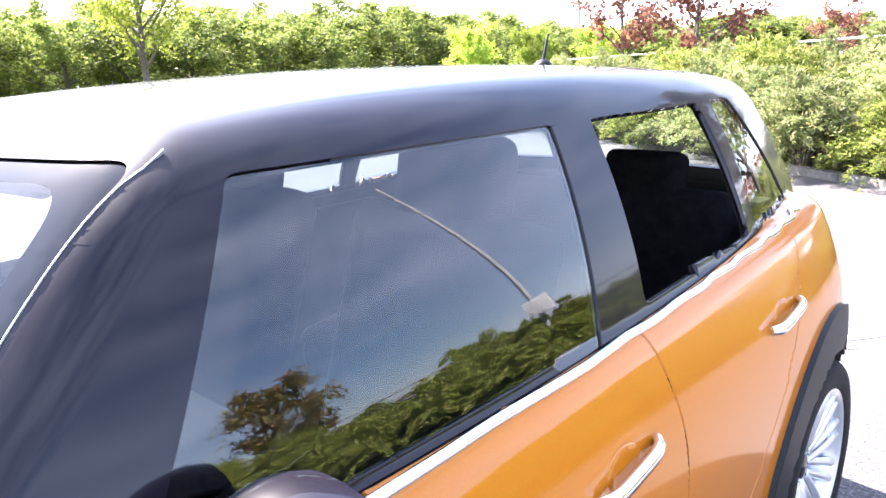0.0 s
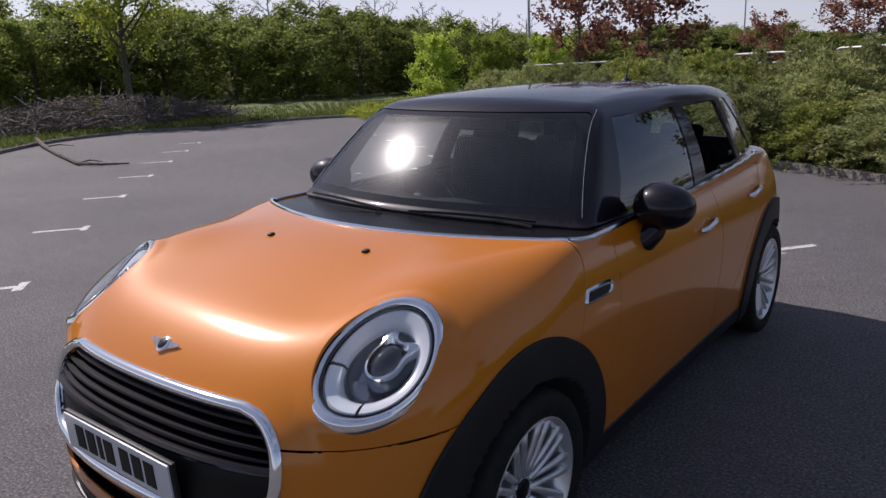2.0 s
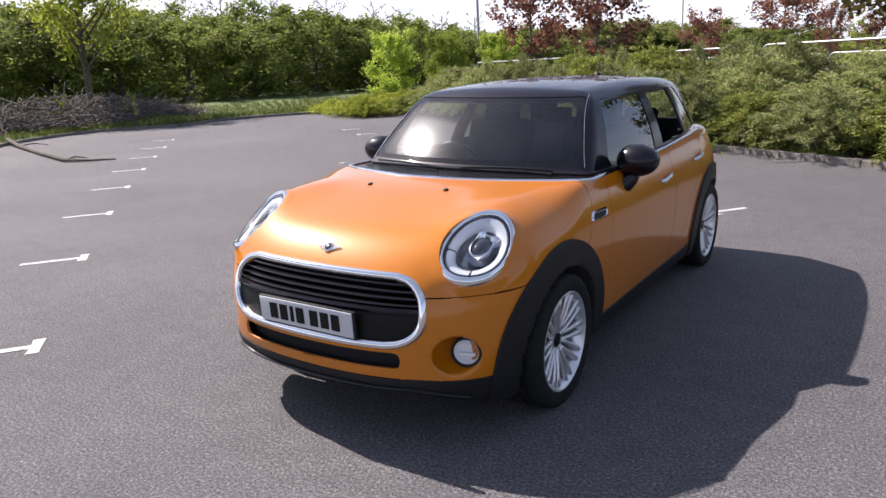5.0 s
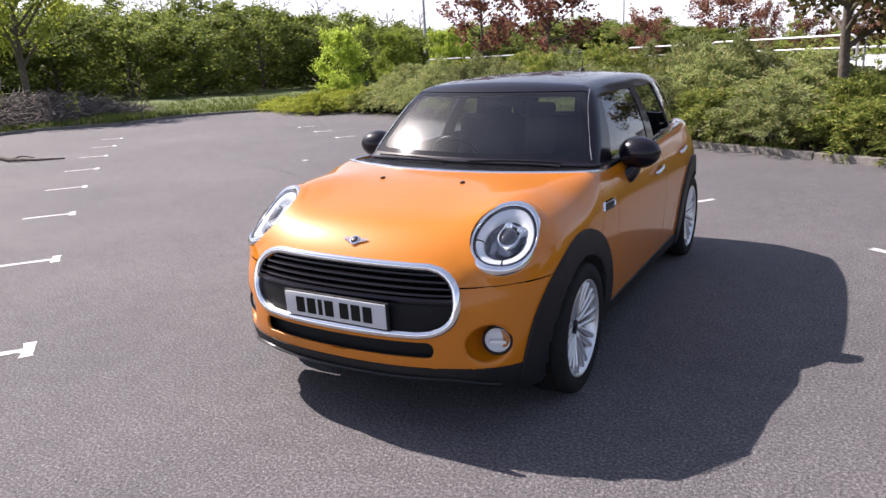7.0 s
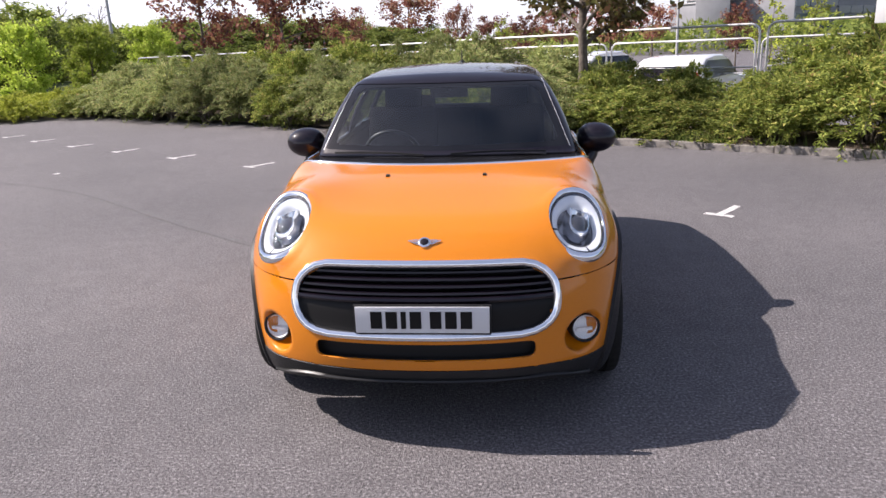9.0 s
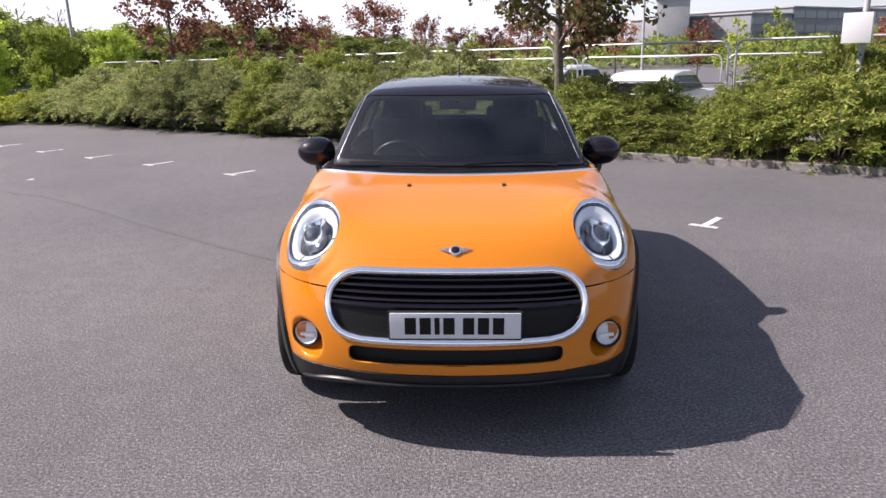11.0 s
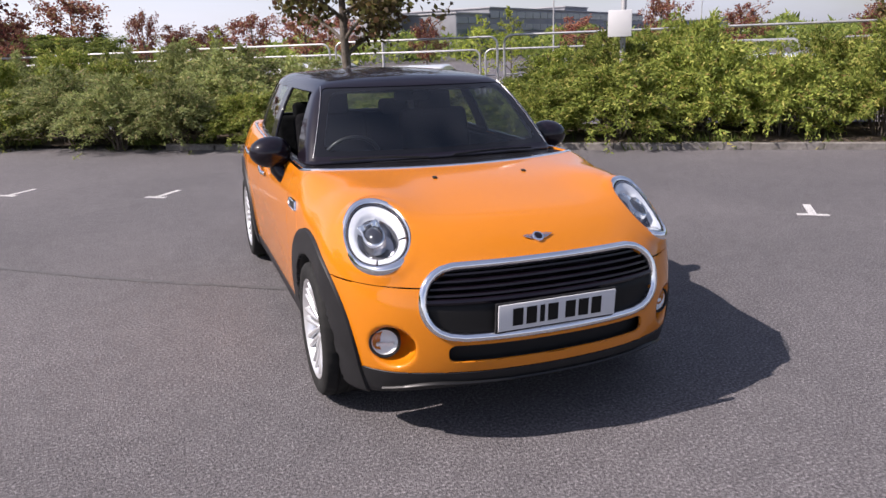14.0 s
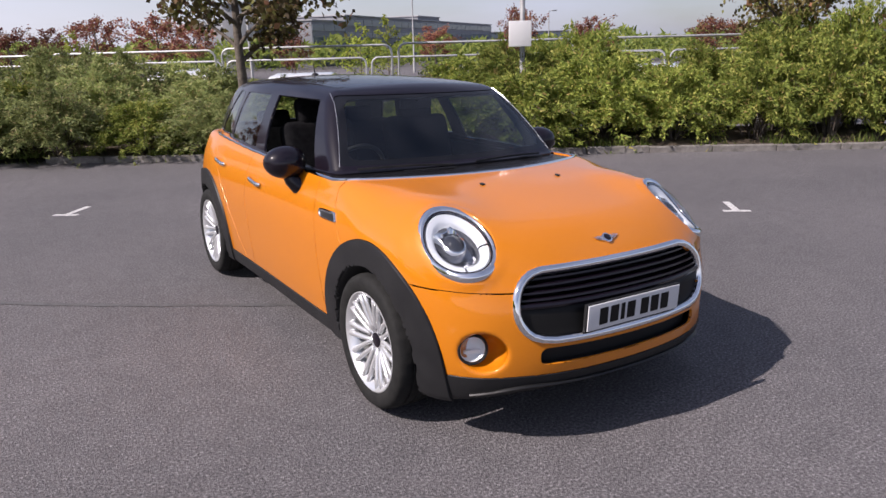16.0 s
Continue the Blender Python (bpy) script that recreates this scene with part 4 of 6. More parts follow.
for s, _ in SIDES:
    lc = HL_C + HL_N * 0.012
    m = axis_frame((s * lc[0], lc[1], lc[2]), (s * HL_N[0], HL_N[1], HL_N[2]), (s * HL_L[0], HL_L[1], HL_L[2])) @ Matrix.Diagonal((HL_SM, HL_SL, 1, 1))
    lamp = lamp_part("headlamp", [(0.146, -0.02), (0.145, 0.006), (0.149, 0.011), (0.157, 0.014), (0.166, 0.011), (0.172, 0.003), (0.174, -0.018), (0.172, -0.075)], m, CHROME, car, 64, "round headlamp with chrome ring and clear cover")
    lamp_part("gasket", [(0.148, -0.01), (0.147, 0.005), (0.139, 0.004), (0.138, -0.03)], m, GLOSS_BLACK, lamp, 64)
    lamp_part("reflector", [(0.139, -0.050), (0.108, -0.052), (0.098, -0.040), (0.094, -0.040), (0.090, -0.060), (0.070, -0.080), (0.0, -0.085)], m, DARK_BOWL, lamp, 64)
    # broad light guide, open at its foot
    for t0, t1 in ((-62, 202), (206, 294)):
        bm = bmesh.new()
        rows = []
        for i in range(49):
            t = radians(t0 + (t1 - t0) * i / 48)
            rows.append([bm.verts.new(m @ Vector((r * math.cos(t) * s, r * math.sin(t), h))) for r, h in ((0.139, -0.030), (0.138, -0.006), (0.132, -0.002), (0.112, -0.012), (0.099, -0.024), (0.096, -0.044))])
        for p, q in zip(rows, rows[1:]):
            for j in range(5):
                bm.faces.new((p[j], p[j + 1], q[j + 1], q[j]))
        part("light_ring", tidy(bm), WHITE_RING if t0 < 0 else SILVER_BOWL, lamp, "pale daytime light ring")
    # lobed bright bezel round the projector
    pm = m @ pose(0.012 * s, 0.012, 0)
    bm = bmesh.new()
    rings = []
    for scale, h in ((1.14, -0.070), (1.12, -0.026), (1.04, -0.014), (0.92, -0.012), (0.80, -0.024)):
        ring = []
        for i in range(72):
            t = 2 * math.pi * i / 72
            lobe = sum(math.exp(-((math.atan2(math.sin(t - c), math.cos(t - c))) / 0.30) ** 2) for c in (radians(50), radians(125)))
            r = max(0.050 * scale + 0.024 * lobe * scale ** 4, 0.044) 
            ring.append(bm.verts.new(pm @ Vector((r * math.cos(t) * s, r * math.sin(t), h))))
        rings.append(ring)
    for p, q in zip(rings, rings[1:]):
        for i in range(72):
            bm.faces.new((p[i], p[(i + 1) % 72], q[(i + 1) % 72], q[i]))
    part("projector_bezel", tidy(bm), CHROME, lamp, "bright lobed bezel")
    lamp_part("projector_lens", [(0.050, -0.045), (0.046, -0.028), (0.033, -0.013), (0.016, -0.006), (0.0, -0.005)], pm, LENS, lamp, 40, "dark projector lens")
    lamp_part("cover", [(0.143, 0.004), (0.115, 0.016), (0.08, 0.025), (0.04, 0.030), (0.0, 0.032)], m, LAMP_GLASS, lamp, 64, "clear domed cover")
    # the whole lamp bows back round the wing
    back = m.inverted()
    for ob in [lamp] + list(lamp.children):
        for v in ob.data.vertices:
            w = back @ v.co
            w.z -= (HL_BOW if w.x * s > 0 else 0.3) * (w.x * HL_SM) ** 2
            v.co = m @ w
    fm = axis_frame((s * FOG_C[0], FOG_C[1] - 0.030, FOG_C[2]), (s * 0.28, -0.95, 0.08))
    fog = lamp_part("fog_lamp", [(0.064, -0.05), (0.064, 0.0), (0.062, 0.006), (0.057, 0.006), (0.053, -0.002)], fm, PLASTIC_BLACK, car, 40, "round clear fog lamp")
    lamp_part("reflector", [(0.052, -0.004), (0.040, -0.025), (0.015, -0.034), (0.0, -0.034)], fm, FOG_BOWL, fog, 36)
    bm = bmesh.new()
    box(bm, (0.07, 0.014, 0.018), fm @ pose(0, -0.012, -0.018), 0.004)
    part("bulb_shield", bm, FOG_BOWL, fog)
    lamp_part("cover", [(0.051, 0.003), (0.035, 0.009), (0.0, 0.012)], fm, LAMP_GLASS, fog, 36)


# wheels
def build_wheel(name):
    """A wheel whose axle is local z, outer face towards +z."""
    wheel = empty(name, "", "")
    bm = bmesh.new()
    n = 108
    prof = [(0.215, -0.096), (0.245, -0.106), (0.280, -0.108), (0.300, -0.103), (0.312, -0.092), (0.317, -0.070), (0.318, -0.05), (0.311, -0.047), (0.311, -0.040), (0.318, -0.037),
            (0.318, -0.012), (0.311, -0.009), (0.311, 0.009), (0.318, 0.012), (0.318, 0.037), (0.311, 0.040), (0.311, 0.047), (0.318, 0.05), (0.317, 0.070), (0.312, 0.092), (0.300, 0.103), (0.280, 0.108), (0.252, 0.106), (0.236, 0.099), (0.222, 0.088)]
    rings = []
    for r, h in prof:
        ring = []
        for i in range(n):
            cut = 0.004 if (i % 3 == 0 and r > 0.3095 and abs(h) > 0.05) else 0.0
            t = 2 * math.pi * (i + (0.5 * h / 0.05)) / n
            ring.append(bm.verts.new(((r - cut) * math.cos(t), (r - cut) * math.sin(t), h)))
        rings.append(ring)
    for p, q in zip(rings, rings[1:]):
        for i in range(n):
            bm.faces.new((p[i], p[(i + 1) % n], q[(i + 1) % n], q[i]))
    part("tyre", tidy(bm), RUBBER, wheel, "black treaded rubber tyre")
    bm = bmesh.new()
    lathe(bm, [(0.205, -0.09), (0.190, -0.06), (0.196, 0.055), (0.208, 0.078), (0.221, 0.094), (0.231, 0.101), (0.236, 0.100), (0.236, 0.090), (0.215, 0.086)], None, 72)
    rim = part("rim", tidy(bm), SILVER, wheel, "silver alloy rim with paired spokes")
    sp = bmesh.new()
    # one tapered blade, ridged along its middle, from hub to rim
    secs = [(0.040, 0.010, 0.058, 0.030), (0.075, 0.0105, 0.068, 0.030), (0.120, 0.0115, 0.078, 0.026), (0.175, 0.0125, 0.087, 0.024), (0.224, 0.016, 0.094, 0.022)]
    rr = []
    for r, hw, top, dep in secs:
        rr.append([sp.verts.new(c) for c in ((r, -hw, top - 0.007), (r, -hw * 0.35, top), (r, hw * 0.35, top), (r, hw, top - 0.007), (r, hw * 0.7, top - dep), (r, -hw * 0.7, top - dep))])
    for p, q in zip(rr, rr[1:]):
        for i in range(6):
            sp.faces.new((p[i], p[(i + 1) % 6], q[(i + 1) % 6], q[i]))
    sp.faces.new(rr[0][::-1])
    sp.faces.new(rr[-1])
    tidy(sp)
    me = bpy.data.meshes.new("spoke")
    for f in sp.faces:
        f.smooth = True
    sp.to_mesh(me)
    sp.free()
    me.materials.append(SILVER)
    for k in range(10):
        for s in (-1, 1):
            ob = put("spoke", me, rim)
            ob.matrix_basis = pose(0, 0, 0, 0, 0, 36 * k) @ pose(0.0, 0.0125 * s, 0, 0, 0, 3.2 * s)
    bm = bmesh.new()
    lathe(bm, [(0.068, 0.02), (0.070, 0.040), (0.066, 0.052), (0.050, 0.055), (0.036, 0.050), (0.034, 0.056)], None, 40)
    part("hub", tidy(bm), SILVER, rim)
    bm = bmesh.new()
    lathe(bm, [(0.035, 0.050), (0.034, 0.060), (0.026, 0.063), (0.0, 0.064)], None, 32)
    part("centre_cap", tidy(bm), GLOSS_BLACK, rim, "black centre cap")
    for k in range(5):
        t = 2 * math.pi * k / 5 + 0.3
        bm = bmesh.new()
        lathe(bm, [(0.011, 0.040), (0.011, 0.058), (0.008, 0.0605), (0.0, 0.0605)], pose(0.052 * math.cos(t), 0.052 * math.sin(t), 0), 12)
        part("wheel_bolt", tidy(bm), CHROME, rim)
    bm = bmesh.new()
    lathe(bm, [(0.0, 0.018), (0.140, 0.018), (0.142, 0.0), (0.0, 0.0)], None, 48)
    part("brake_disc", tidy(bm), material("brake_steel", (0.16, 0.16, 0.16), 0.4, 0.9), wheel, "dark steel brake disc")
    bm = bmesh.new()
    lathe(bm, [(0.0, -0.03), (0.192, -0.03), (0.192, -0.09)], None, 48)
    part("barrel_back", tidy(bm), DARK, wheel)
    return wheel


def under(ob, parent, m):
    ob.parent = parent
    ob.matrix_basis = m
    return ob


first_wheel = build_wheel("wheel")
first = True
for i in (0, 1):
    for s, _ in SIDES:
        m = pose(s * (WHEEL_X + 0.021 * i), WHEEL_Y[i], WHEEL_Z, 0, 90 * s, 0) @ pose(0, 0, 0, 0, 0, 11 * i + 17 * s)
        under(first_wheel if first else copy_thing(first_wheel, Matrix()), car, m)
        first = False

# door mirrors
for s, _ in SIDES:
    c = Vector((s * 0.852, 0.835, 1.040))
    bm = bmesh.new()
    n, k = 32, 14
    rows = []
    for j in range(k + 1):
        ph = math.pi * j / k
        row = []
        for i in range(n):
            t = 2 * math.pi * i / n
            d = Vector((math.sin(ph) * math.cos(t), -math.cos(ph), math.sin(ph) * math.sin(t)))
            sx = abs(d.x) ** 0.92 * (1 if d.x > 0 else -1)
            y = max(-1.0, min(d.y, 0.42)) * 0.088
            row.append(bm.verts.new(c + Vector((sx * 0.113, y * 1.08, d.z * 0.088 * (1 - 0.08 * d.x * s)))))
        rows.append(row)
    for p, q in zip(rows, rows[1:]):
        for i in range(n):
            bm.faces.new((p[i], p[(i + 1) % n], q[(i + 1) % n], q[i]))
    bmesh.ops.remove_doubles(bm, verts=bm.verts[:], dist=0.0004)
    mirror = part("door_mirror", tidy(bm), GLOSS_BLACK, car, "gloss black rounded door mirror")
    bm = bmesh.new()
    lathe(bm, [(0.0, 0.0), (0.072, 0.0), (0.074, -0.004)], Matrix.Translation(c + Vector((0, 0.040, 0))) @ Matrix.Diagonal((1.25, 1, 0.95, 1)) @ pose(0, 0, 0, -90, 0, 0), 32)
    part("mirror_glass", tidy(bm), CHROME, mirror)
    bm = bmesh.new()
    x0 = side_x(0.86, 0.945)
    sweep(bm, [(s * (x0 - 0.03), 0.800, 0.900), (s * (x0 + 0.006), 0.812, 0.912), (s * (x0 + 0.030), 0.828, 0.942), (s * (x0 + 0.046), 0.842, 0.99)], round_section(0.040, 14, 1.25), scales=[1.2, 1.15, 1.0, 0.85], ups=[(0, 1, 0)] * 4)
    part("mirror_foot", tidy(bm), GLOSS_BLACK, mirror)

# door handles, side badges, washer jets, aerial
for s, _ in SIDES:
    for hy, hz in ((1.43, 0.850), (2.145, 0.888)):
        x0 = side_x(hy, hz)
        pts = []
        for i in range(11):
            u = -1 + 0.2 * i
            yy, zz = hy + 0.095 * u, hz + 0.010 * u
            pts.append((s * (side_x(yy, zz) + 0.006 + 0.018 * (1 - abs(u) ** 6)), yy, zz))
        bm = bmesh.new()
        sweep(bm, pts, round_section(0.0105, 10, 1.25), scales=[0.8] + [1.0] * 9 + [0.8])
        part("door_handle", tidy(bm), CHROME, car, "chrome pull handle")
        bm = bmesh.new()
        lathe(bm, [(0.0, -0.0005), (0.028, 0.0008), (0.038, 0.002), (0.041, 0.0)], axis_frame((s * x0, hy, hz - 0.002), skin_normal(s * x0, hy, hz)) @ Matrix.Diagonal((1.3, 0.9, 1, 1)), 28)
        part("handle_cup", tidy(bm), ORANGE, car)
    by, bz = 0.372, 0.836
    bx = side_x(by, bz)
    bn_ = skin_normal(s * bx, by, bz)
    m = axis_frame((s * bx, by, bz), bn_, (0, 1, -0.02))
    # a D lying on its side: flat towards the nose, round towards the door
    def outline(inset):
        pts = []
        for i in range(32):
            t = 2 * math.pi * i / 32
            c, q = math.cos(t), math.sin(t)
            k = 0.7 if c > 0 else 0.18
            u = (0.094 - inset) * abs(c) ** k * (1 if c > 0 else -1)
            w = (0.025 - inset * (1.0 if q > 0 else 0.7)) * abs(q) ** 0.4 * (1 if q > 0 else -1)
            pts.append((u - 0.35 * inset + 0.012 * w / 0.025, w - 0.2 * inset))
        return pts
    bm = bmesh.new()
    rings = [[bm.verts.new(m @ Vector((-v * s, u, h))) for u, v in outline(inset)] for inset, h in ((0.0, -0.002), (0.002, 0.006), (0.006, 0.009), (0.011, 0.007), (0.013, 0.003))]
    for p, q in zip(rings, rings[1:]):
        for i in range(32):
            j = (i + 1) % 32
            bm.faces.new((p[i], p[j], q[j], q[i]))
    badge = part("side_badge", tidy(bm), CHROME, car, "chrome side vent badge with dark insert")
    bm = bmesh.new()
    bm.faces.new([bm.verts.new(m @ Vector((-v * s, u, 0.0035))) for u, v in outline(0.012)])
    part("insert", tidy(bm), PLASTIC_BLACK, badge, smooth=False)
    jx, jy = s * 0.227, -0.08
    bm = bmesh.new()
    box(bm, (0.018, 0.024, 0.011), axis_frame((jx, jy, top_z(0.227, jy) + 0.003), skin_normal(jx, jy, top_z(0.227, jy)), (0, 1, 0)), 0.004)
    part("washer_jet", bm, PLASTIC_BLACK, car)
az = top_z(0.0, 2.45, green_f)
bm = bmesh.new()
lathe(bm, [(0.030, 0.0), (0.027, 0.012), (0.016, 0.022), (0.009, 0.026), (0.0, 0.027)], pose(0, 2.45, az - 0.002), 24)
aerial = part("aerial", tidy(bm), PLASTIC_BLACK, car, "short black roof aerial")
bm = bmesh.new()
sweep(bm, [(0, 2.452, az + 0.02), (0, 2.465, az + 0.06), (0, 2.48, az + 0.10)], round_section(0.0045, 8), scales=[1.2, 1, 0.7])
part("rod", tidy(bm), PLASTIC_BLACK, aerial)


# wipers on the scuttle
for x0, x1 in ((0.54, 0.04), (-0.10, -0.60)):
    arm, blade = [], []
    for i in range(13):
        u = i / 12
        x = x0 + (x1 - x0) * u
        z = 1.022 + 0.008 * math.sin(math.pi * u) + 0.004 * u
        blade.append((x, screen_y(abs(x), z) - 0.016, z))
        z2 = 1.010 + 0.016 * u ** 0.7 * (1 - 0.5 * u)
        arm.append((x0 + (x1 - x0) * 0.62 * u, screen_y(abs(x0), z2) - 0.034 - 0.01 * math.sin(math.pi * u), z2))
    bm = bmesh.new()
    sweep(bm, arm, [(-0.006, -0.003), (0.006, -0.003), (0.004, 0.003), (-0.004, 0.003)], scales=[1.0 - 0.04 * i for i in range(13)])
    wiper = part("wiper", tidy(bm), PLASTIC_BLACK, car, "black windscreen wiper")
    bm = bmesh.new()
    sweep(bm, blade, [(-0.004, -0.005), (0.004, -0.005), (0.002, 0.005), (-0.002, 0.005)])
    part("blade", tidy(bm), RUBBER, wiper)

# thin bright trims down the windscreen's edges
for s, _ in SIDES:
    pts, ups = [], []
    for i in range(24):
        z = 1.035 + 0.350 * i / 23
        x = 0.688 - 0.385 * (z - 1.0)
        y = screen_y(x, z)
        pts.append((s * x, y, z))
        ups.append(skin_normal(s * x, y, z, green_f))
    bm = bmesh.new()
    sweep(bm, pts, [(-0.0012, -0.003), (0.0012, -0.003), (0.0008, 0.0014), (-0.0008, 0.0014)], ups=ups)
    part("screen_trim", tidy(bm), SILVER, car, "thin bright windscreen edge trim")

# ---- cabin ----
def soft_box(name, size, m, mat, parent, bevel=0.05, text=""):
    bm = bmesh.new()
    box(bm, size, m, bevel, 4)
    return part(name, bm, mat, parent, text)


soft_box("cabin_floor", (1.36, 2.3, 0.06), pose(0, 1.55, 0.27), CABIN, car, 0.02)
for s, _ in SIDES:
    seat = soft_box("front_seat", (0.50, 0.52, 0.18), pose(s * 0.36, 1.18, 0.55, 8, 0, 0), CLOTH, car, 0.06, "black cloth front seat with headrest")
    soft_box("backrest", (0.47, 0.15, 0.66), pose(s * 0.36, 1.50, 0.86, -18, 0, 0), CLOTH, seat, 0.06)
    soft_box("headrest", (0.25, 0.11, 0.19), pose(s * 0.36, 1.60, 1.235, -12, 0, 0), CLOTH, seat, 0.045)
    for dx in (-0.06, 0.06):
        bm = bmesh.new()
        sweep(bm, [(s * 0.36 + dx, 1.585, 1.08), (s * 0.36 + dx, 1.595, 1.18)], round_section(0.006, 8))
        part("headrest_post", tidy(bm), CHROME, seat)
    soft_box("door_card", (0.05, 1.9, 0.50), pose(s * 0.735, 1.45, 0.72), CABIN, car, 0.02)
    soft_box("rear_headrest", (0.24, 0.09, 0.15), pose(s * 0.34, 2.46, 1.12, -12, 0, 0), CLOTH, car, 0.04)
soft_box("rear_bench", (1.2, 0.48, 0.18), pose(0, 2.12, 0.55, 6, 0, 0), CLOTH, car, 0.06, "black cloth rear bench")
soft_box("rear_backrest", (1.2, 0.14, 0.60), pose(0, 2.40, 0.80, -16, 0, 0), CLOTH, car, 0.05)
soft_box("parcel_shelf", (1.1, 0.45, 0.03), pose(0, 2.72, 0.98), CABIN, car, 0.01)
# dashboard: a swept cross-section with a cowl over the dials
bm = bmesh.new()
prof = [(0.42, 0.985), (0.60, 0.998), (0.76, 0.985), (0.84, 0.945), (0.855, 0.86), (0.82, 0.72), (0.76, 0.60), (0.5, 0.55)]
rows = []
for i in range(25):
    x = -0.68 + 1.36 * i / 24
    hump = 0.022 * math.exp(-((x + 0.37) / 0.13) ** 2) + 0.02 * math.exp(-(x / 0.16) ** 2)
    rows.append([bm.verts.new((x, y + 0.10 * x * x, z + hump * (z > 0.9))) for y, z in prof])
for p, q in zip(rows, rows[1:]):
    for j in range(len(prof) - 1):
        bm.faces.new((p[j], p[j + 1], q[j + 1], q[j]))
dash = part("dashboard", tidy(bm), CABIN, car, "dark grey moulded dashboard")
bm = bmesh.new()
lathe(bm, [(0.0, 0.0), (0.085, 0.0), (0.095, 0.012), (0.100, 0.0)], axis_frame((0, 0.85, 0.90), (0, 0.98, 0.2)), 36)
part("centre_dial", tidy(bm), GLOSS_BLACK, dash)
bm = bmesh.new()
box(bm, (0.20, 0.13, 0.002), pose(-0.30, 0.56, 1.012, 0, 0, 8))
part("paper", bm, PLATE_WHITE, dash, "white sheet of paper on the dashboard", smooth=False)
wm = axis_frame((-0.36, 1.00, 0.93), (0, 0.90, 0.42))
bm = bmesh.new()
lathe(bm, [(0.168 + 0.012 * math.cos(2 * math.pi * i / 12), 0.012 * math.sin(2 * math.pi * i / 12)) for i in range(13)], wm, 48)
bmesh.ops.remove_doubles(bm, verts=bm.verts[:], dist=0.0003)
steer = part("steering_wheel", tidy(bm), material("wheel_leather", (0.03, 0.03, 0.03), 0.35), car, "black leather steering wheel")
bm = bmesh.new()
lathe(bm, [(0.0, -0.02), (0.06, -0.02), (0.075, -0.03), (0.07, -0.07)], wm, 32)
part("boss", tidy(bm), CABIN, steer)
for ang in (0, 180, 270):
    t = radians(ang)
    bm = bmesh.new()
    sweep(bm, [wm @ Vector((0.05 * math.cos(t), 0.05 * math.sin(t), -0.03)), wm @ Vector((0.165 * math.cos(t), 0.165 * math.sin(t), -0.002))], [(-0.018, -0.005), (0.018, -0.005), (0.018, 0.005), (-0.018, 0.005)])
    part("spoke", tidy(bm), SILVER, steer)
rv = soft_box("rear_view_mirror", (0.22, 0.025, 0.065), pose(0, 0.93, 1.315, 8, 0, 6), CABIN, car, 0.012)
bm = bmesh.new()
sweep(bm, [(0, 0.92, 1.33), (0, 0.87, 1.365)], round_section(0.012, 8))
part("stalk", tidy(bm), CABIN, rv)
bm = bmesh.new()
rows = []
for i in range(9):
    x = -0.52 + 1.04 * i / 8
    rows.append([bm.verts.new((x, y, top_z(abs(x), y, green_f) - 0.03)) for y in np.linspace(0.95, 2.75, 12)])
for p, q in zip(rows, rows[1:]):
    for j in range(11):
        bm.faces.new((p[j], p[j + 1], q[j + 1], q[j]))
part("headlining", tidy(bm), material("headlining_grey", (0.10, 0.10, 0.105), 0.9), car)

# ---- plants ----
rng = np.random.default_rng(7)


def bulk(name, verts, quads, mat, smooth=False):
    me = bpy.data.meshes.new(name)
    me.vertices.add(len(verts))
    me.vertices.foreach_set("co", np.ascontiguousarray(verts, np.float32).ravel())
    k = quads.shape[1]
    me.loops.add(quads.size)
    me.loops.foreach_set("vertex_index", np.ascontiguousarray(quads, np.int32).ravel())
    me.polygons.add(len(quads))
    me.polygons.foreach_set("loop_start", np.arange(0, quads.size, k, dtype=np.int32))
    me.polygons.foreach_set("loop_total", np.full(len(quads), k, np.int32))
    if smooth:
        me.polygons.foreach_set("use_smooth", np.ones(len(quads), bool))
    me.materials.append(mat)
    me.update()
    me.validate()
    return me


def unit(v):
    return v / np.maximum(np.linalg.norm(v, axis=-1, keepdims=True), 1e-9)


def leaf_arrays(base, axis, length, width):
    """One four-cornered leaf at each base, along its axis."""
    n = len(base)
    axis = unit(axis)
    side = unit(np.cross(axis, rng.normal(size=(n, 3))))
    L, W = length[:, None], width[:, None]
    droop = np.cross(axis, side) * (0.15 * L)
    v = np.stack([base, base + axis * L * 0.45 + side * W, base + axis * L + droop, base + axis * L * 0.45 - side * W], 1).reshape(-1, 3)
    return v, np.arange(4 * n).reshape(n, 4)


def blade_arrays(base, axis, length, width):
    """One three-cornered leaf at each base, along its axis."""
    n = len(base)
    axis = unit(axis)
    side = unit(np.cross(axis, rng.normal(size=(n, 3)))) * width[:, None]
    v = np.stack([base - side, base + side, base + axis * length[:, None]], 1).reshape(-1, 3)
    return v, np.arange(3 * n).reshape(n, 3)


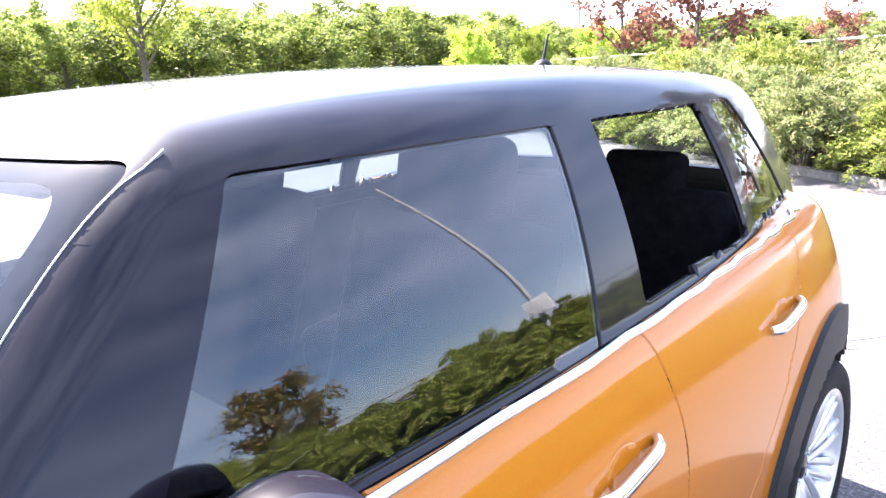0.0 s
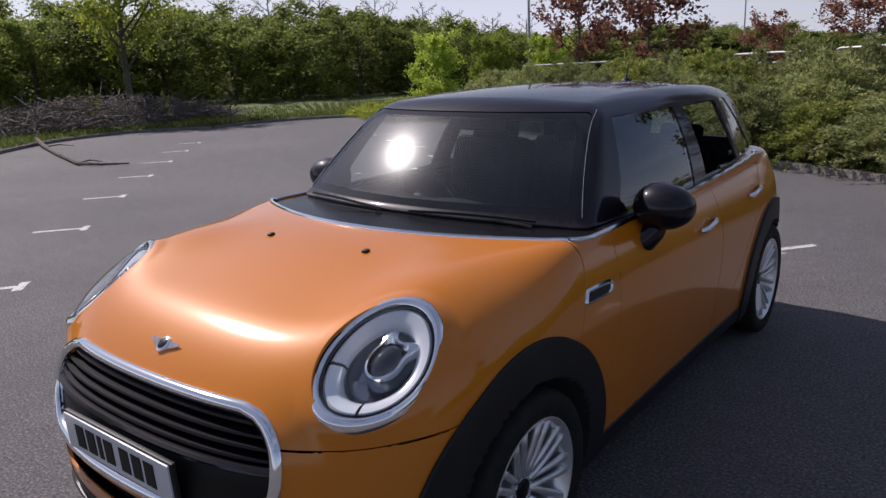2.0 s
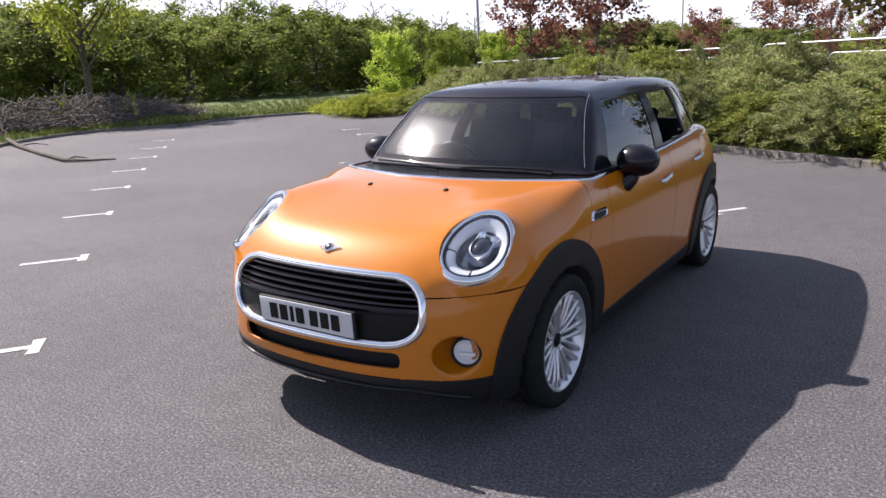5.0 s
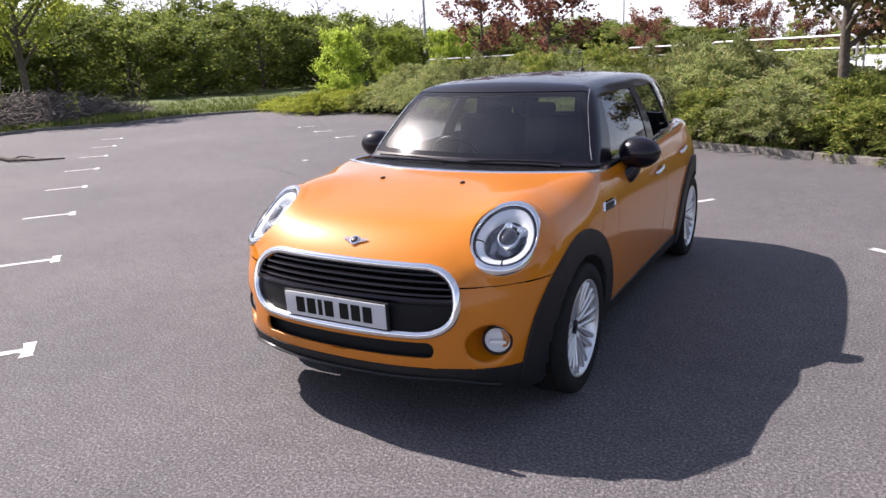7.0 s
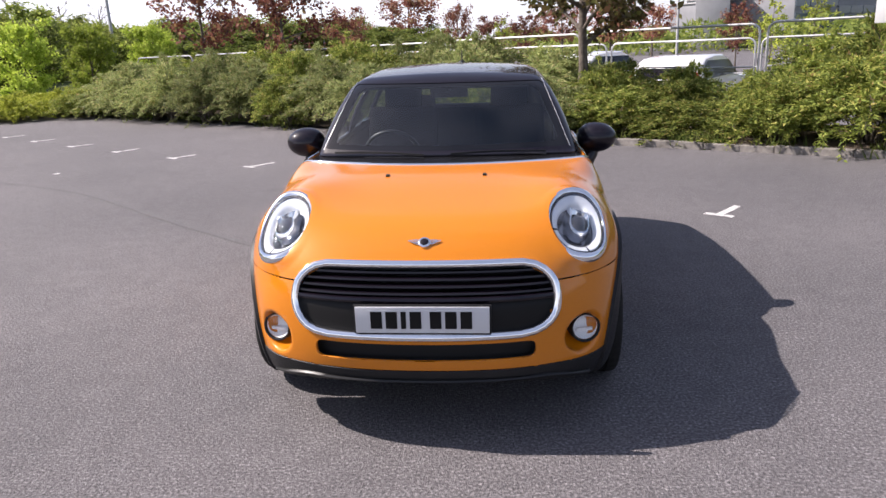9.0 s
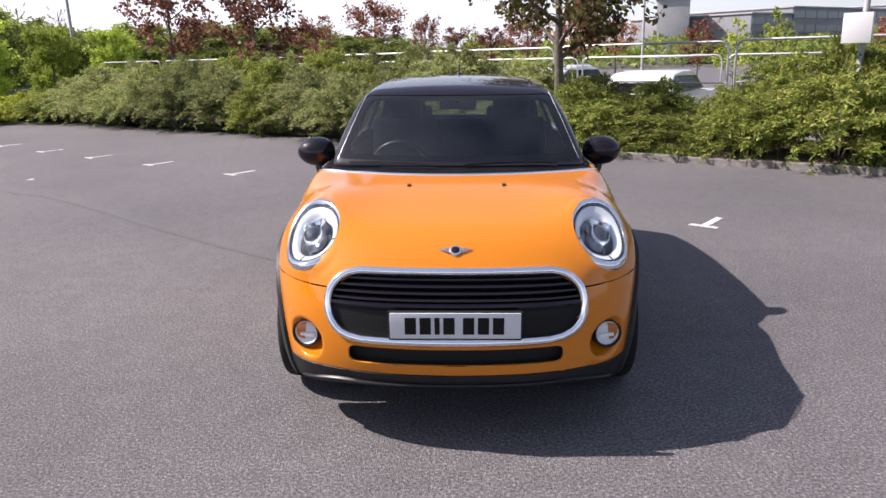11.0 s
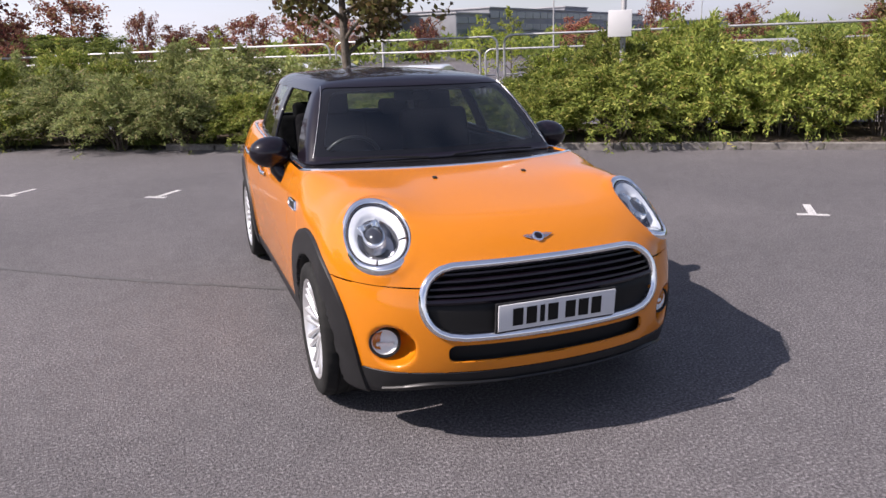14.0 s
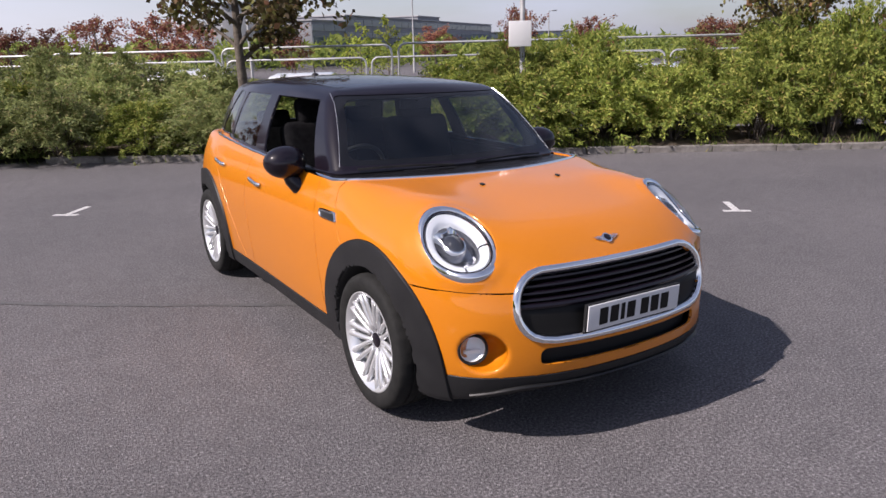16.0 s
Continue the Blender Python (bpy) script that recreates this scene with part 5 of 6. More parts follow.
def tube_arrays(lines, radii, sides=3):
    """Thin tubes along many polylines: lines (n, k, 3), radii (n, k)."""
    n, k, _ = lines.shape
    t = unit(np.gradient(lines, axis=1))
    ref = np.where(np.abs(t[..., 2:3]) > 0.9, np.array([1.0, 0, 0]), np.array([0, 0, 1.0]))
    s = unit(np.cross(t, ref))
    u = np.cross(s, t)
    ang = 2 * np.pi * np.arange(sides) / sides
    ring = lines[:, :, None] + radii[:, :, None, None] * (s[:, :, None] * np.cos(ang)[:, None] + u[:, :, None] * np.sin(ang)[:, None])
    idx = np.arange(n * k * sides).reshape(n, k, sides)
    a, b = idx[:, :-1], idx[:, 1:]
    q = np.stack([a, np.roll(a, -1, 2), np.roll(b, -1, 2), b], -1).reshape(-1, 4)
    return ring.reshape(-1, 3), q


def leaf_mat(name, stops, gloss=0.6, through=0.32):
    m = material(name, stops[0][1], gloss, spec=0.15)
    geo = m.node_tree.nodes.new("ShaderNodeNewGeometry")
    info = m.node_tree.nodes.new("ShaderNodeObjectInfo")
    col = ramp(m, geo.outputs["Random Per Island"], stops)
    hue = node(m, "ShaderNodeHueSaturation", Saturation=1.0)
    ob_val = ramp(m, info.outputs["Random"], [(0.0, (0.62, 0.62, 0.62)), (1.0, (1.28, 1.28, 1.28))])
    link(m, col.outputs["Color"], hue.inputs["Color"])
    link(m, ob_val.outputs["Color"], hue.inputs["Value"])
    link(m, hue.outputs["Color"], bsdf(m).inputs["Base Color"])
    tr = m.node_tree.nodes.new("ShaderNodeBsdfTranslucent")
    link(m, hue.outputs["Color"], tr.inputs["Color"])
    mix = m.node_tree.nodes.new("ShaderNodeMixShader")
    mix.inputs["Fac"].default_value = through
    link(m, bsdf(m).outputs["BSDF"], mix.inputs[1])
    link(m, tr.outputs["BSDF"], mix.inputs[2])
    link(m, mix.outputs["Shader"], m.node_tree.nodes["Material Output"].inputs["Surface"])
    return m


HEDGE_LEAF = leaf_mat("hedge_leaf", [(0.0, (0.102, 0.138, 0.031)), (0.45, (0.198, 0.246, 0.048)), (0.8, (0.330, 0.366, 0.079)), (0.95, (0.456, 0.420, 0.120)), (1.0, (0.300, 0.192, 0.084))], through=0.38)
OLIVE_LEAF = leaf_mat("olive_shrub_leaf", [(0.0, (0.159, 0.195, 0.071)), (0.5, (0.277, 0.325, 0.114)), (0.85, (0.401, 0.425, 0.169)), (1.0, (0.425, 0.319, 0.169))], through=0.4)
YELLOW_LEAF = leaf_mat("yellow_green_leaf", [(0.0, (0.174, 0.217, 0.029)), (0.5, (0.319, 0.362, 0.043)), (1.0, (0.493, 0.493, 0.087))])
WOOD_LEAF = leaf_mat("woodland_leaf", [(0.0, (0.105, 0.145, 0.034)), (0.5, (0.175, 0.225, 0.048)), (0.85, (0.26, 0.30, 0.068)), (1.0, (0.34, 0.35, 0.10))], through=0.5)
SPRING_LEAF = leaf_mat("spring_green_leaf", [(0.0, (0.20, 0.25, 0.04)), (0.5, (0.34, 0.40, 0.05)), (1.0, (0.48, 0.50, 0.10))], through=0.5)
RED_LEAF = leaf_mat("purple_red_leaf", [(0.0, (0.123, 0.043, 0.041)), (0.5, (0.232, 0.087, 0.065)), (0.8, (0.334, 0.152, 0.094)), (1.0, (0.290, 0.232, 0.094))])
BRONZE_LEAF = leaf_mat("bronze_green_leaf", [(0.0, (0.081, 0.056, 0.033)), (0.5, (0.144, 0.119, 0.045)), (0.8, (0.200, 0.206, 0.060)), (1.0, (0.250, 0.112, 0.069))])
BARK = mottled("grey_brown_bark", [(0.3, (0.06, 0.048, 0.038)), (0.7, (0.16, 0.135, 0.11))], 12, 0.95, 45, 0.015)
TWIG = mottled("grey_twig", [(0.3, (0.09, 0.075, 0.065)), (0.7, (0.24, 0.21, 0.185))], 8, 0.95)


def shrub(name, text, mat, height, spread, sprays, per, leaf, upright=0.5, bark=BARK):
    """Arching sprays from one base, leaves along each."""
    n, k = sprays, 7
    ang = rng.uniform(0, 2 * np.pi, n)
    reach = spread * np.sqrt(rng.uniform(0.02, 1.0, n))
    top = height * rng.uniform(0.45, 1.0, n) * (1 - 0.42 * (reach / spread) ** 2)
    droop = rng.uniform(0.0, 0.30, n) * height * (reach / spread)
    t = np.linspace(0, 1, k)[None, :]
    r = reach[:, None] * (0.10 + 0.90 * t ** (1.0 + upright))
    z = top[:, None] * np.sin(np.minimum(t * 1.15, 1.0) * np.pi / 2) - droop[:, None] * np.maximum(t - 0.55, 0) ** 1.5 * 3
    wob = rng.normal(size=(n, k, 3)) * 0.03
    lines = np.stack([np.cos(ang)[:, None] * r, np.sin(ang)[:, None] * r, np.maximum(z, 0.03)], -1) + wob * t[..., None]
    m = n * per
    which = np.repeat(np.arange(n), per)
    u = rng.uniform(0.34, 1.0, m) ** 0.75
    f = u * (k - 1)
    i = np.minimum(f.astype(int), k - 2)
    w = (f - i)[:, None]
    base = lines[which, i] * (1 - w) + lines[which, i + 1] * w + rng.normal(size=(m, 3)) * 0.022
    # side shoots make each spray a flat plume that narrows to its tip
    along = unit(lines[which, i + 1] - lines[which, i])
    out = unit(np.cross(along, np.array([0, 0, 1.0])) + rng.normal(size=(m, 3)) * 0.25) * rng.choice([-1.0, 1.0], m)[:, None]
    far_out = rng.uniform(0, 1, m)[:, None]
    base = base + (out * 0.8 + along * 0.6) * far_out * (0.16 * (1.15 - u))[:, None]
    keep = (base[:, 2] > 0.14 * height) | (rng.uniform(0, 1, m) < 0.45)
    axis = (along * 0.8 + out * 0.6 + rng.normal(size=(m, 3)) * 0.42 + np.array([0, 0, 0.12]))[keep]
    base = base[keep]
    base[:, 2] = np.maximum(base[:, 2], 0.03)
    size = leaf * rng.uniform(0.6, 1.3, len(base))
    v, q = blade_arrays(base, axis, size, size * 0.22)
    thing = empty(name, text, "shrub")
    put("foliage", bulk("foliage", v, q, mat), thing)
    tv, tq = tube_arrays(lines[:: max(1, n // 24)], np.linspace(0.012, 0.003, k)[None, :].repeat(len(lines[:: max(1, n // 24)]), 0))
    put("stemwork", bulk("stemwork", tv, tq, bark, True), thing)
    return thing


def tree(name, text, mat, height, trunk_h, spread, limbs, twigs, per, leaf, trunk_r=0.07, low=0.35, leafy=True, bark=BARK, crown_shape=1.0, blades=False):
    """Tapered trunk, limbs, twigs, and leaves in clumps round the twigs."""
    thing = empty(name, text, "tree")
    k = 9
    tz = np.linspace(0, 1, k)
    trunk = np.stack([np.cumsum(rng.normal(size=k)) * 0.012 * height / 4, np.cumsum(rng.normal(size=k)) * 0.012 * height / 4, tz * height * 0.93], -1)
    trunk -= trunk[0]
    rad = trunk_r * (1.15 - tz) ** 0.8
    rad[0] *= 1.35
    lines, rads, ends = [], [], []
    for j in range(limbs):
        u = low + (0.97 - low) * (j + rng.uniform(0, 0.9)) / limbs
        f = u * (k - 1)
        i = min(int(f), k - 2)
        p0 = trunk[i] + (trunk[i + 1] - trunk[i]) * (f - i)
        a0 = 2.4 * j + rng.uniform(-0.5, 0.5)
        h = (u - low) / (1 - low)
        reach = spread * (0.35 + 0.65 * np.sin(np.pi * min(0.25 + 0.75 * h, 0.97) ** crown_shape)) * rng.uniform(0.7, 1.1)
        s = np.linspace(0, 1, 6)
        rise = reach * rng.uniform(0.35, 0.9)
        ln = p0 + np.stack([np.cos(a0) * reach * s, np.sin(a0) * reach * s, rise * s ** 0.9], -1) + np.cumsum(rng.normal(size=(6, 3)), 0) * 0.035 * reach * s[:, None]
        lines.append(ln)
        rads.append(np.linspace(max(rad[i] * 0.55, 0.012), 0.006, 6))
        for q in range(twigs):
            b = rng.uniform(0.3, 1.0)
            g = b * 5
            gi = min(int(g), 4)
            st = ln[gi] + (ln[gi + 1] - ln[gi]) * (g - gi)
            d = unit(rng.normal(size=3) + unit(ln[-1] - ln[0]) * 0.6 + np.array([0, 0, 0.45]))
            ends.append((st, d, reach * rng.uniform(0.18, 0.42)))
    tl = np.array([[st + d * (ln_ * s) + np.array([0, 0, -0.08 * ln_ * s * s]) for s in np.linspace(0, 1, 4)] for st, d, ln_ in ends])
    v1, q1 = tube_arrays(trunk[None], rad[None], 10)
    v2, q2 = tube_arrays(np.array(lines), np.array(rads), 5)
    v3, q3 = tube_arrays(tl if not leafy else tl[::2], np.linspace(0.008, 0.003, 4)[None].repeat(len(tl) if not leafy else len(tl[::2]), 0) * (1.0 if leafy else 2.6))
    put("trunk", bulk("trunk", v1, q1, bark, True), thing)
    put("branchwork", bulk("branchwork", np.concatenate([v2, v3]), np.concatenate([q2, q3 + len(v2)]), bark, True), thing)
    if leafy:
        m = len(tl) * per
        which = np.repeat(np.arange(len(tl)), per)
        u = rng.uniform(0.1, 1.1, m)[:, None]
        base = tl[which, 0] * (1 - u) + tl[which, 3] * u + rng.normal(size=(m, 3)) * (0.11 * spread * 0.6)
        axis = rng.normal(size=(m, 3)) + np.array([0, 0, -0.15]) + (tl[which, 3] - tl[which, 0])
        size = leaf * rng.uniform(0.6, 1.35, m)
        v, q = (blade_arrays if blades else leaf_arrays)(base, axis, size, size * 0.36)
        put("crown", bulk("crown", v, q, mat), thing)
    return thing


def place(thing, x, y, z, scale=1.0, turn=0.0, tall=1.0, group="", text=""):
    ob = copy_thing(thing, Matrix.Translation((x, y, z)) @ pose(0, 0, 0, 0, 0, turn) @ Matrix.Diagonal((scale, scale, scale * tall, 1)))
    return tagged(ob, text, "", group)


def drop(thing):
    for o in list(thing.children_recursive) + [thing]:
        bpy.data.objects.remove(o)


# the hedge: shrubs in three staggered rows
HEDGE = [shrub("shrub", "dense green hedge shrub with small leaves", HEDGE_LEAF, 1.45, 0.98, 175, 96, 0.062) for _ in range(3)]
OLIVE = [shrub("shrub", "dense olive-green feathery hedge shrub", OLIVE_LEAF, 1.50, 1.05, 185, 96, 0.058, 0.7) for _ in range(2)]
YELLOW = shrub("shrub", "low spreading yellow-green shrub", YELLOW_LEAF, 0.75, 1.15, 200, 60, 0.065, 0.3)
top_at = spline([(-24, 0.62), (-19.5, 0.62), (-17, 0.62), (-15.5, 0.9), (-13.5, 1.36), (-11, 1.56), (-8, 1.54), (-5, 1.52), (-2, 1.48), (0, 1.36), (1.6, 1.22), (2.4, 0.98), (3.0, 0.82), (3.6, 0.86), (4.3, 1.28), (5.3, 1.56), (6.6, 1.62), (8.5, 1.50), (10, 1.58), (11.2, 1.86), (12.3, 1.66), (14, 1.55), (17, 1.45), (20, 1.4), (26, 1.4)])
random.seed(21)
for row, (depth, lift) in enumerate(((0.75, 0.86), (1.75, 0.98), (2.85, 1.06), (4.1, 1.04))):
    s = -20.2 + 0.5 * row
    while s < 16.5:
        h = float(top_at(s)) * lift * random.uniform(0.78, 1.16)
        wide = random.uniform(0.85, 1.25)
        low = s < -15.2
        kind = YELLOW if low else random.choice(OLIVE + HEDGE[:1]) if s < 0.5 + random.uniform(-2, 2) else random.choice(HEDGE)
        base_h = 0.75 if low else 1.27
        p = hedge_point(s + random.uniform(-0.2, 0.2), depth - (0.55 if row == 0 and s < 1 else 0) - (1.5 if low else 0) + random.uniform(-0.2, 0.2))
        text = "low spreading yellow-green shrub at the end of the hedge" if low else ""
        place(kind, p.x, p.y, (-0.05, 0.0, -0.05, -0.25)[row], wide, random.uniform(0, 360), h / base_h / wide, "hedge shrubs", text)
        s += (1.25, 1.4, 1.5, 1.9)[row] * random.uniform(0.85, 1.12)
for t in HEDGE + OLIVE + [YELLOW]:
    drop(t)

# young red- and bronze-leaved trees behind the hedge
RED = [tree("tree", "young ornamental tree with purple-red leaves", RED_LEAF, 4.6, 1.6, 1.75, 16, 9, 19, 0.14, 0.07, 0.34) for _ in range(2)]
place(RED[0], -9.5, 20.9, 0.0, 0.96, 20, 1.0, "red-leaved trees")
place(RED[1], -5.86, 17.7, 0.0, 0.81, 140, 1.04, "red-leaved trees")
BRONZE = tree("tree", "young tree with bronze-green leaves behind the hedge", BRONZE_LEAF, 4.9, 1.7, 1.80, 18, 10, 38, 0.125, 0.10, 0.32)
place(BRONZE, 1.81, 10.2, 0.0, 0.92, 0, 1.0, "hedge trees")
place(BRONZE, 10.6, 5.65, 0.0, 0.62, 110, 1.30, "hedge trees")
drop(BRONZE)


def far(thing, az, dist, top_el, width, text="", group="far trees", base_w=3.6, base_h=4.6):
    """A far tree at a bearing from the car's front, as high as it shows."""
    a0 = radians(az)
    h = 1.5 + 0.3 + dist * math.tan(radians(top_el))
    s = width / base_w
    place(thing, dist * math.sin(a0), -3 + dist * math.cos(a0), -0.45, s, random.uniform(0, 360), (h / base_h) / s, group, text)


far(RED[0], -6.7, 71, 4.0, 7.0)
far(RED[1], -11.2, 50, 2.9, 3.8)
far(RED[0], -2.8, 46, 3.0, 2.2)
for az, d, el, wd in ((-0.5, 52, 1.9, 3.6), (2.2, 60, 1.8, 4.4), (5.0, 55, 2.6, 4.2), (8.6, 48, 2.7, 4.6), (11.5, 58, 2.2, 4.0), (17.5, 40, 1.9, 2.2), (29.5, 62, 1.5, 4.2), (35.2, 42, 2.9, 2.6), (41.0, 50, 1.9, 3.4), (49.8, 44, 1.75, 3.6), (60.5, 40, 1.5, 3.2)):
    far(random.choice(RED), az, d, el, wd)

# slender young trees in thin yellow-green leaf
WISP = tree("young_tree", "slender young tree in thin yellow-green leaf", SPRING_LEAF, 3.0, 0.8, 0.62, 16, 6, 9, 0.07, 0.025, 0.25)
for x, y, sc, tall in ((7.5, 17.26, 0.95, 1.0), (9.19, 18.74, 1.0, 1.05), (0.39, 22.66, 0.95, 1.0)):
    place(WISP, x, y, -0.45, sc, x * 70, tall, "young trees")
drop(WISP)

# woodland beyond the verge
WOODS = [tree("tree", "dense green woodland tree in early leaf", WOOD_LEAF, 5.2, 0.8, 2.1, 24, 11, 44, 0.118, 0.10, 0.08, blades=True) for _ in range(3)]
SPRING = tree("tree", "broad tree with fresh yellow-green leaves", SPRING_LEAF, 6.4, 1.8, 2.6, 24, 11, 34, 0.13, 0.13, 0.28)
MID_LEAF = leaf_mat("fresh_green_leaf", [(0.0, (0.22, 0.31, 0.040)), (0.5, (0.36, 0.46, 0.065)), (1.0, (0.50, 0.55, 0.11))], through=0.5)
BUSHY = tree("tree", "rounded bright green bushy tree", MID_LEAF, 3.2, 0.3, 1.5, 20, 10, 50, 0.10, 0.06, 0.10, blades=True)
BARE = tree("tree", "bare leafless tree on the skyline", TWIG, 6.8, 2.5, 1.9, 18, 12, 1, 0.1, 0.09, 0.35, False, TWIG)
place(SPRING, -25.2, 14.0, 0.3, 1.0, 40, 1.0, "verge trees")
place(SPRING, -24.0, 3.0, 0.3, 1.05, 170, 1.05, "verge trees")
place(SPRING, -29.5, 8.5, 0.3, 0.95, 250, 1.0, "verge trees")
far(BUSHY, -33.6, 33, 2.8, 3.2, base_w=3.5, base_h=3.2)
far(BUSHY, -29.5, 35, 2.5, 3.0, base_w=3.5, base_h=3.2)
far(BUSHY, -25.6, 40, 2.4, 3.4, base_w=3.5, base_h=3.2)
random.seed(31)
skyline = spline([(-100, 7.2), (-80, 7.0), (-66, 6.4), (-58, 6.0), (-52, 5.4), (-46, 5.4), (-41, 5.6), (-37, 4.6), (-33, 3.9), (-28, 3.0), (-22, 2.8), (-16, 2.8), (-10, 2.0), (0, 1.4), (30, 1.2), (70, 1.2)])
az = -100.0
while az < -8:
    for ring_d, off in ((0.0, 0.0), (7.0, 2.3)):
        d = 39 + ring_d + (14 if az > -34 else 0) + (10 if az > -22 else 0) + random.uniform(-1.5, 1.5)
        far(random.choice(WOODS), az + off, d, float(skyline(az + off)) * (0.86 if ring_d == 0 else 0.98) * random.uniform(0.9, 1.06), random.uniform(4.4, 6.6) * d / 36, base_w=4.2, base_h=5.2, group="woodland trees")
    az += 4.6 * random.uniform(0.85, 1.1)
for az_, d, el in ((-47, 46, 6.0), (-43.5, 52, 6.4), (-39.5, 55, 5.6), (-36, 58, 4.7), (-34, 60, 4.2), (-50, 48, 5.8), (-31, 62, 3.6), (-28.5, 66, 3.4)):
    far(BARE, az_, d, el + 0.7, 4.6, base_w=3.8, base_h=6.8, group="bare trees")
for t in WOODS + RED + [SPRING, BUSHY, BARE]:
    drop(t)
# a low far belt of green closes the horizon
n = 26000
az_ = rng.uniform(-12, 75, n)
d = rng.uniform(75, 110, n)
zz = rng.uniform(0, 1, n) ** 0.7
top = 1.5 + d * np.tan(np.radians(0.55 + 0.30 * np.sin(az_ * 0.9) + 0.25 * np.sin(az_ * 2.3)))
base = np.stack([d * np.sin(np.radians(az_)), -3 + d * np.cos(np.radians(az_)), -0.45 + zz * (top + 0.45)], -1)
v, q = blade_arrays(base, rng.normal(size=(n, 3)), rng.uniform(0.4, 0.9, n), rng.uniform(0.1, 0.25, n))
tagged(put("far_thicket", bulk("far_thicket", v, q, WOOD_LEAF)), "distant belt of green bushes on the horizon", "far bushes", kind="stuff")

# undergrowth that closes the woodland behind its front trees
n = 22000
az_ = rng.uniform(-104, -10, n)
d = np.where(az_ > -30, 66, 52) + rng.uniform(-3, 3, n)
top = 1.5 + d * np.tan(np.radians(skyline(az_) * (0.62 + 0.10 * np.sin(az_ * 1.3))))
base = np.stack([d * np.sin(np.radians(az_)), -3 + d * np.cos(np.radians(az_)), rng.uniform(0, 1, n) ** 0.8 * top], -1)
v, q = leaf_arrays(base, rng.normal(size=(n, 3)), rng.uniform(0.35, 0.8, n), rng.uniform(0.15, 0.3, n))
tagged(put("woodland_undergrowth", bulk("woodland_undergrowth", v, q, WOOD_LEAF)), "dense green undergrowth deep in the woodland", "undergrowth", kind="stuff")

# thin saplings at the kerb
random.seed(41)
SAPLING = tree("sapling", "thin young sapling beside the kerb", HEDGE_LEAF, 1.7, 0.6, 0.35, 7, 4, 5, 0.09, 0.016, 0.3)
place(SAPLING, -18.6, 13.6, 0.12, 1.0, 0, 1.0, "saplings")
place(SAPLING, -19.6, 11.9, 0.12, 0.7, 90, 1.0, "saplings")
place(SAPLING, -21.2, 10.4, 0.12, 0.8, 200, 1.1, "saplings")
drop(SAPLING)

# cut brushwood heaped on the verge, and rough grass
n = 2600
s = rng.uniform(0, 1, n)
cx, cy = -20.6 - 3.2 * rng.uniform(0, 1, n) ** 0.8, 6.5 + s * 9.5
heap = 0.95 * np.sin(np.pi * np.clip(s, 0.03, 0.97)) ** 0.7 * np.exp(-((cx + 22.4) / 1.5) ** 2)
c = np.stack([cx, cy, 0.22 + heap * rng.uniform(0.05, 1, n)], -1)
d = unit(rng.normal(size=(n, 3)) * np.array([1, 1, 0.35]))
ln = rng.uniform(0.4, 1.5, n)
tt = np.linspace(-0.5, 0.5, 4)
lines = c[:, None] + d[:, None] * (ln[:, None] * tt)[..., None] + rng.normal(size=(n, 4, 3)) * 0.05
v, q = tube_arrays(lines, np.full((n, 4), 0.011) * rng.uniform(0.6, 1.8, n)[:, None])
tagged(put("brushwood", bulk("brushwood", v, q, TWIG)), "heap of cut grey-brown brushwood on the verge", "brushwood", kind="stuff")
n = 26000
ii = rng.integers(0, 119, n)
uu = rng.uniform(0, 1, n)
dd = 0.05 + 5.0 * rng.uniform(0, 1, n) ** 1.6
E0 = np.array([tuple(p) for p in edge])
N0 = np.array([tuple(edge_out(i)) for i in range(120)])
base = E0[ii] * (1 - uu[:, None]) + E0[ii + 1] * uu[:, None] + N0[ii] * dd[:, None]
base[:, 2] = 0.08 + 0.05 * dd
axis = rng.normal(size=(n, 3)) * 0.35 + np.array([0, 0, 1])
ln = rng.uniform(0.06, 0.24, n)
v, q = leaf_arrays(base, axis, ln, np.full(n, 0.012))
GRASS = leaf_mat("grass_blade", [(0.0, (0.07, 0.10, 0.02)), (0.5, (0.12, 0.17, 0.035)), (0.85, (0.20, 0.22, 0.06)), (1.0, (0.30, 0.26, 0.12))])
tagged(put("grass", bulk("grass", v, q, GRASS)), "tufts of rough green grass on the verge", "grass", kind="stuff")
# weeds along the hedge's foot
n = 9000
ss, dd = rng.uniform(-15, 15, n), rng.normal(size=n) * 0.10 + 0.14
clump = np.sin(ss * 2.1) + np.sin(ss * 5.3 + 1) + rng.normal(size=n) * 0.5
ss, dd, clump = ss[clump > 0.2], dd[clump > 0.2], clump[clump > 0.2]
K0, R0, I0 = (np.array(tuple(v)) for v in (KERB0, ROW, IN))
base = K0 + ss[:, None] * R0 + dd[:, None] * I0
base[:, 2] = np.where(dd > 0.0, 0.07, 0.0)
n = len(base)
v, q = blade_arrays(base, rng.normal(size=(n, 3)) * 0.45 + np.array([0, 0, 1]), rng.uniform(0.06, 0.22, n), np.full(n, 0.010))
tagged(put("weeds", bulk("weeds", v, q, GRASS)), "tufts of weeds along the hedge's kerb", "weeds", kind="stuff")
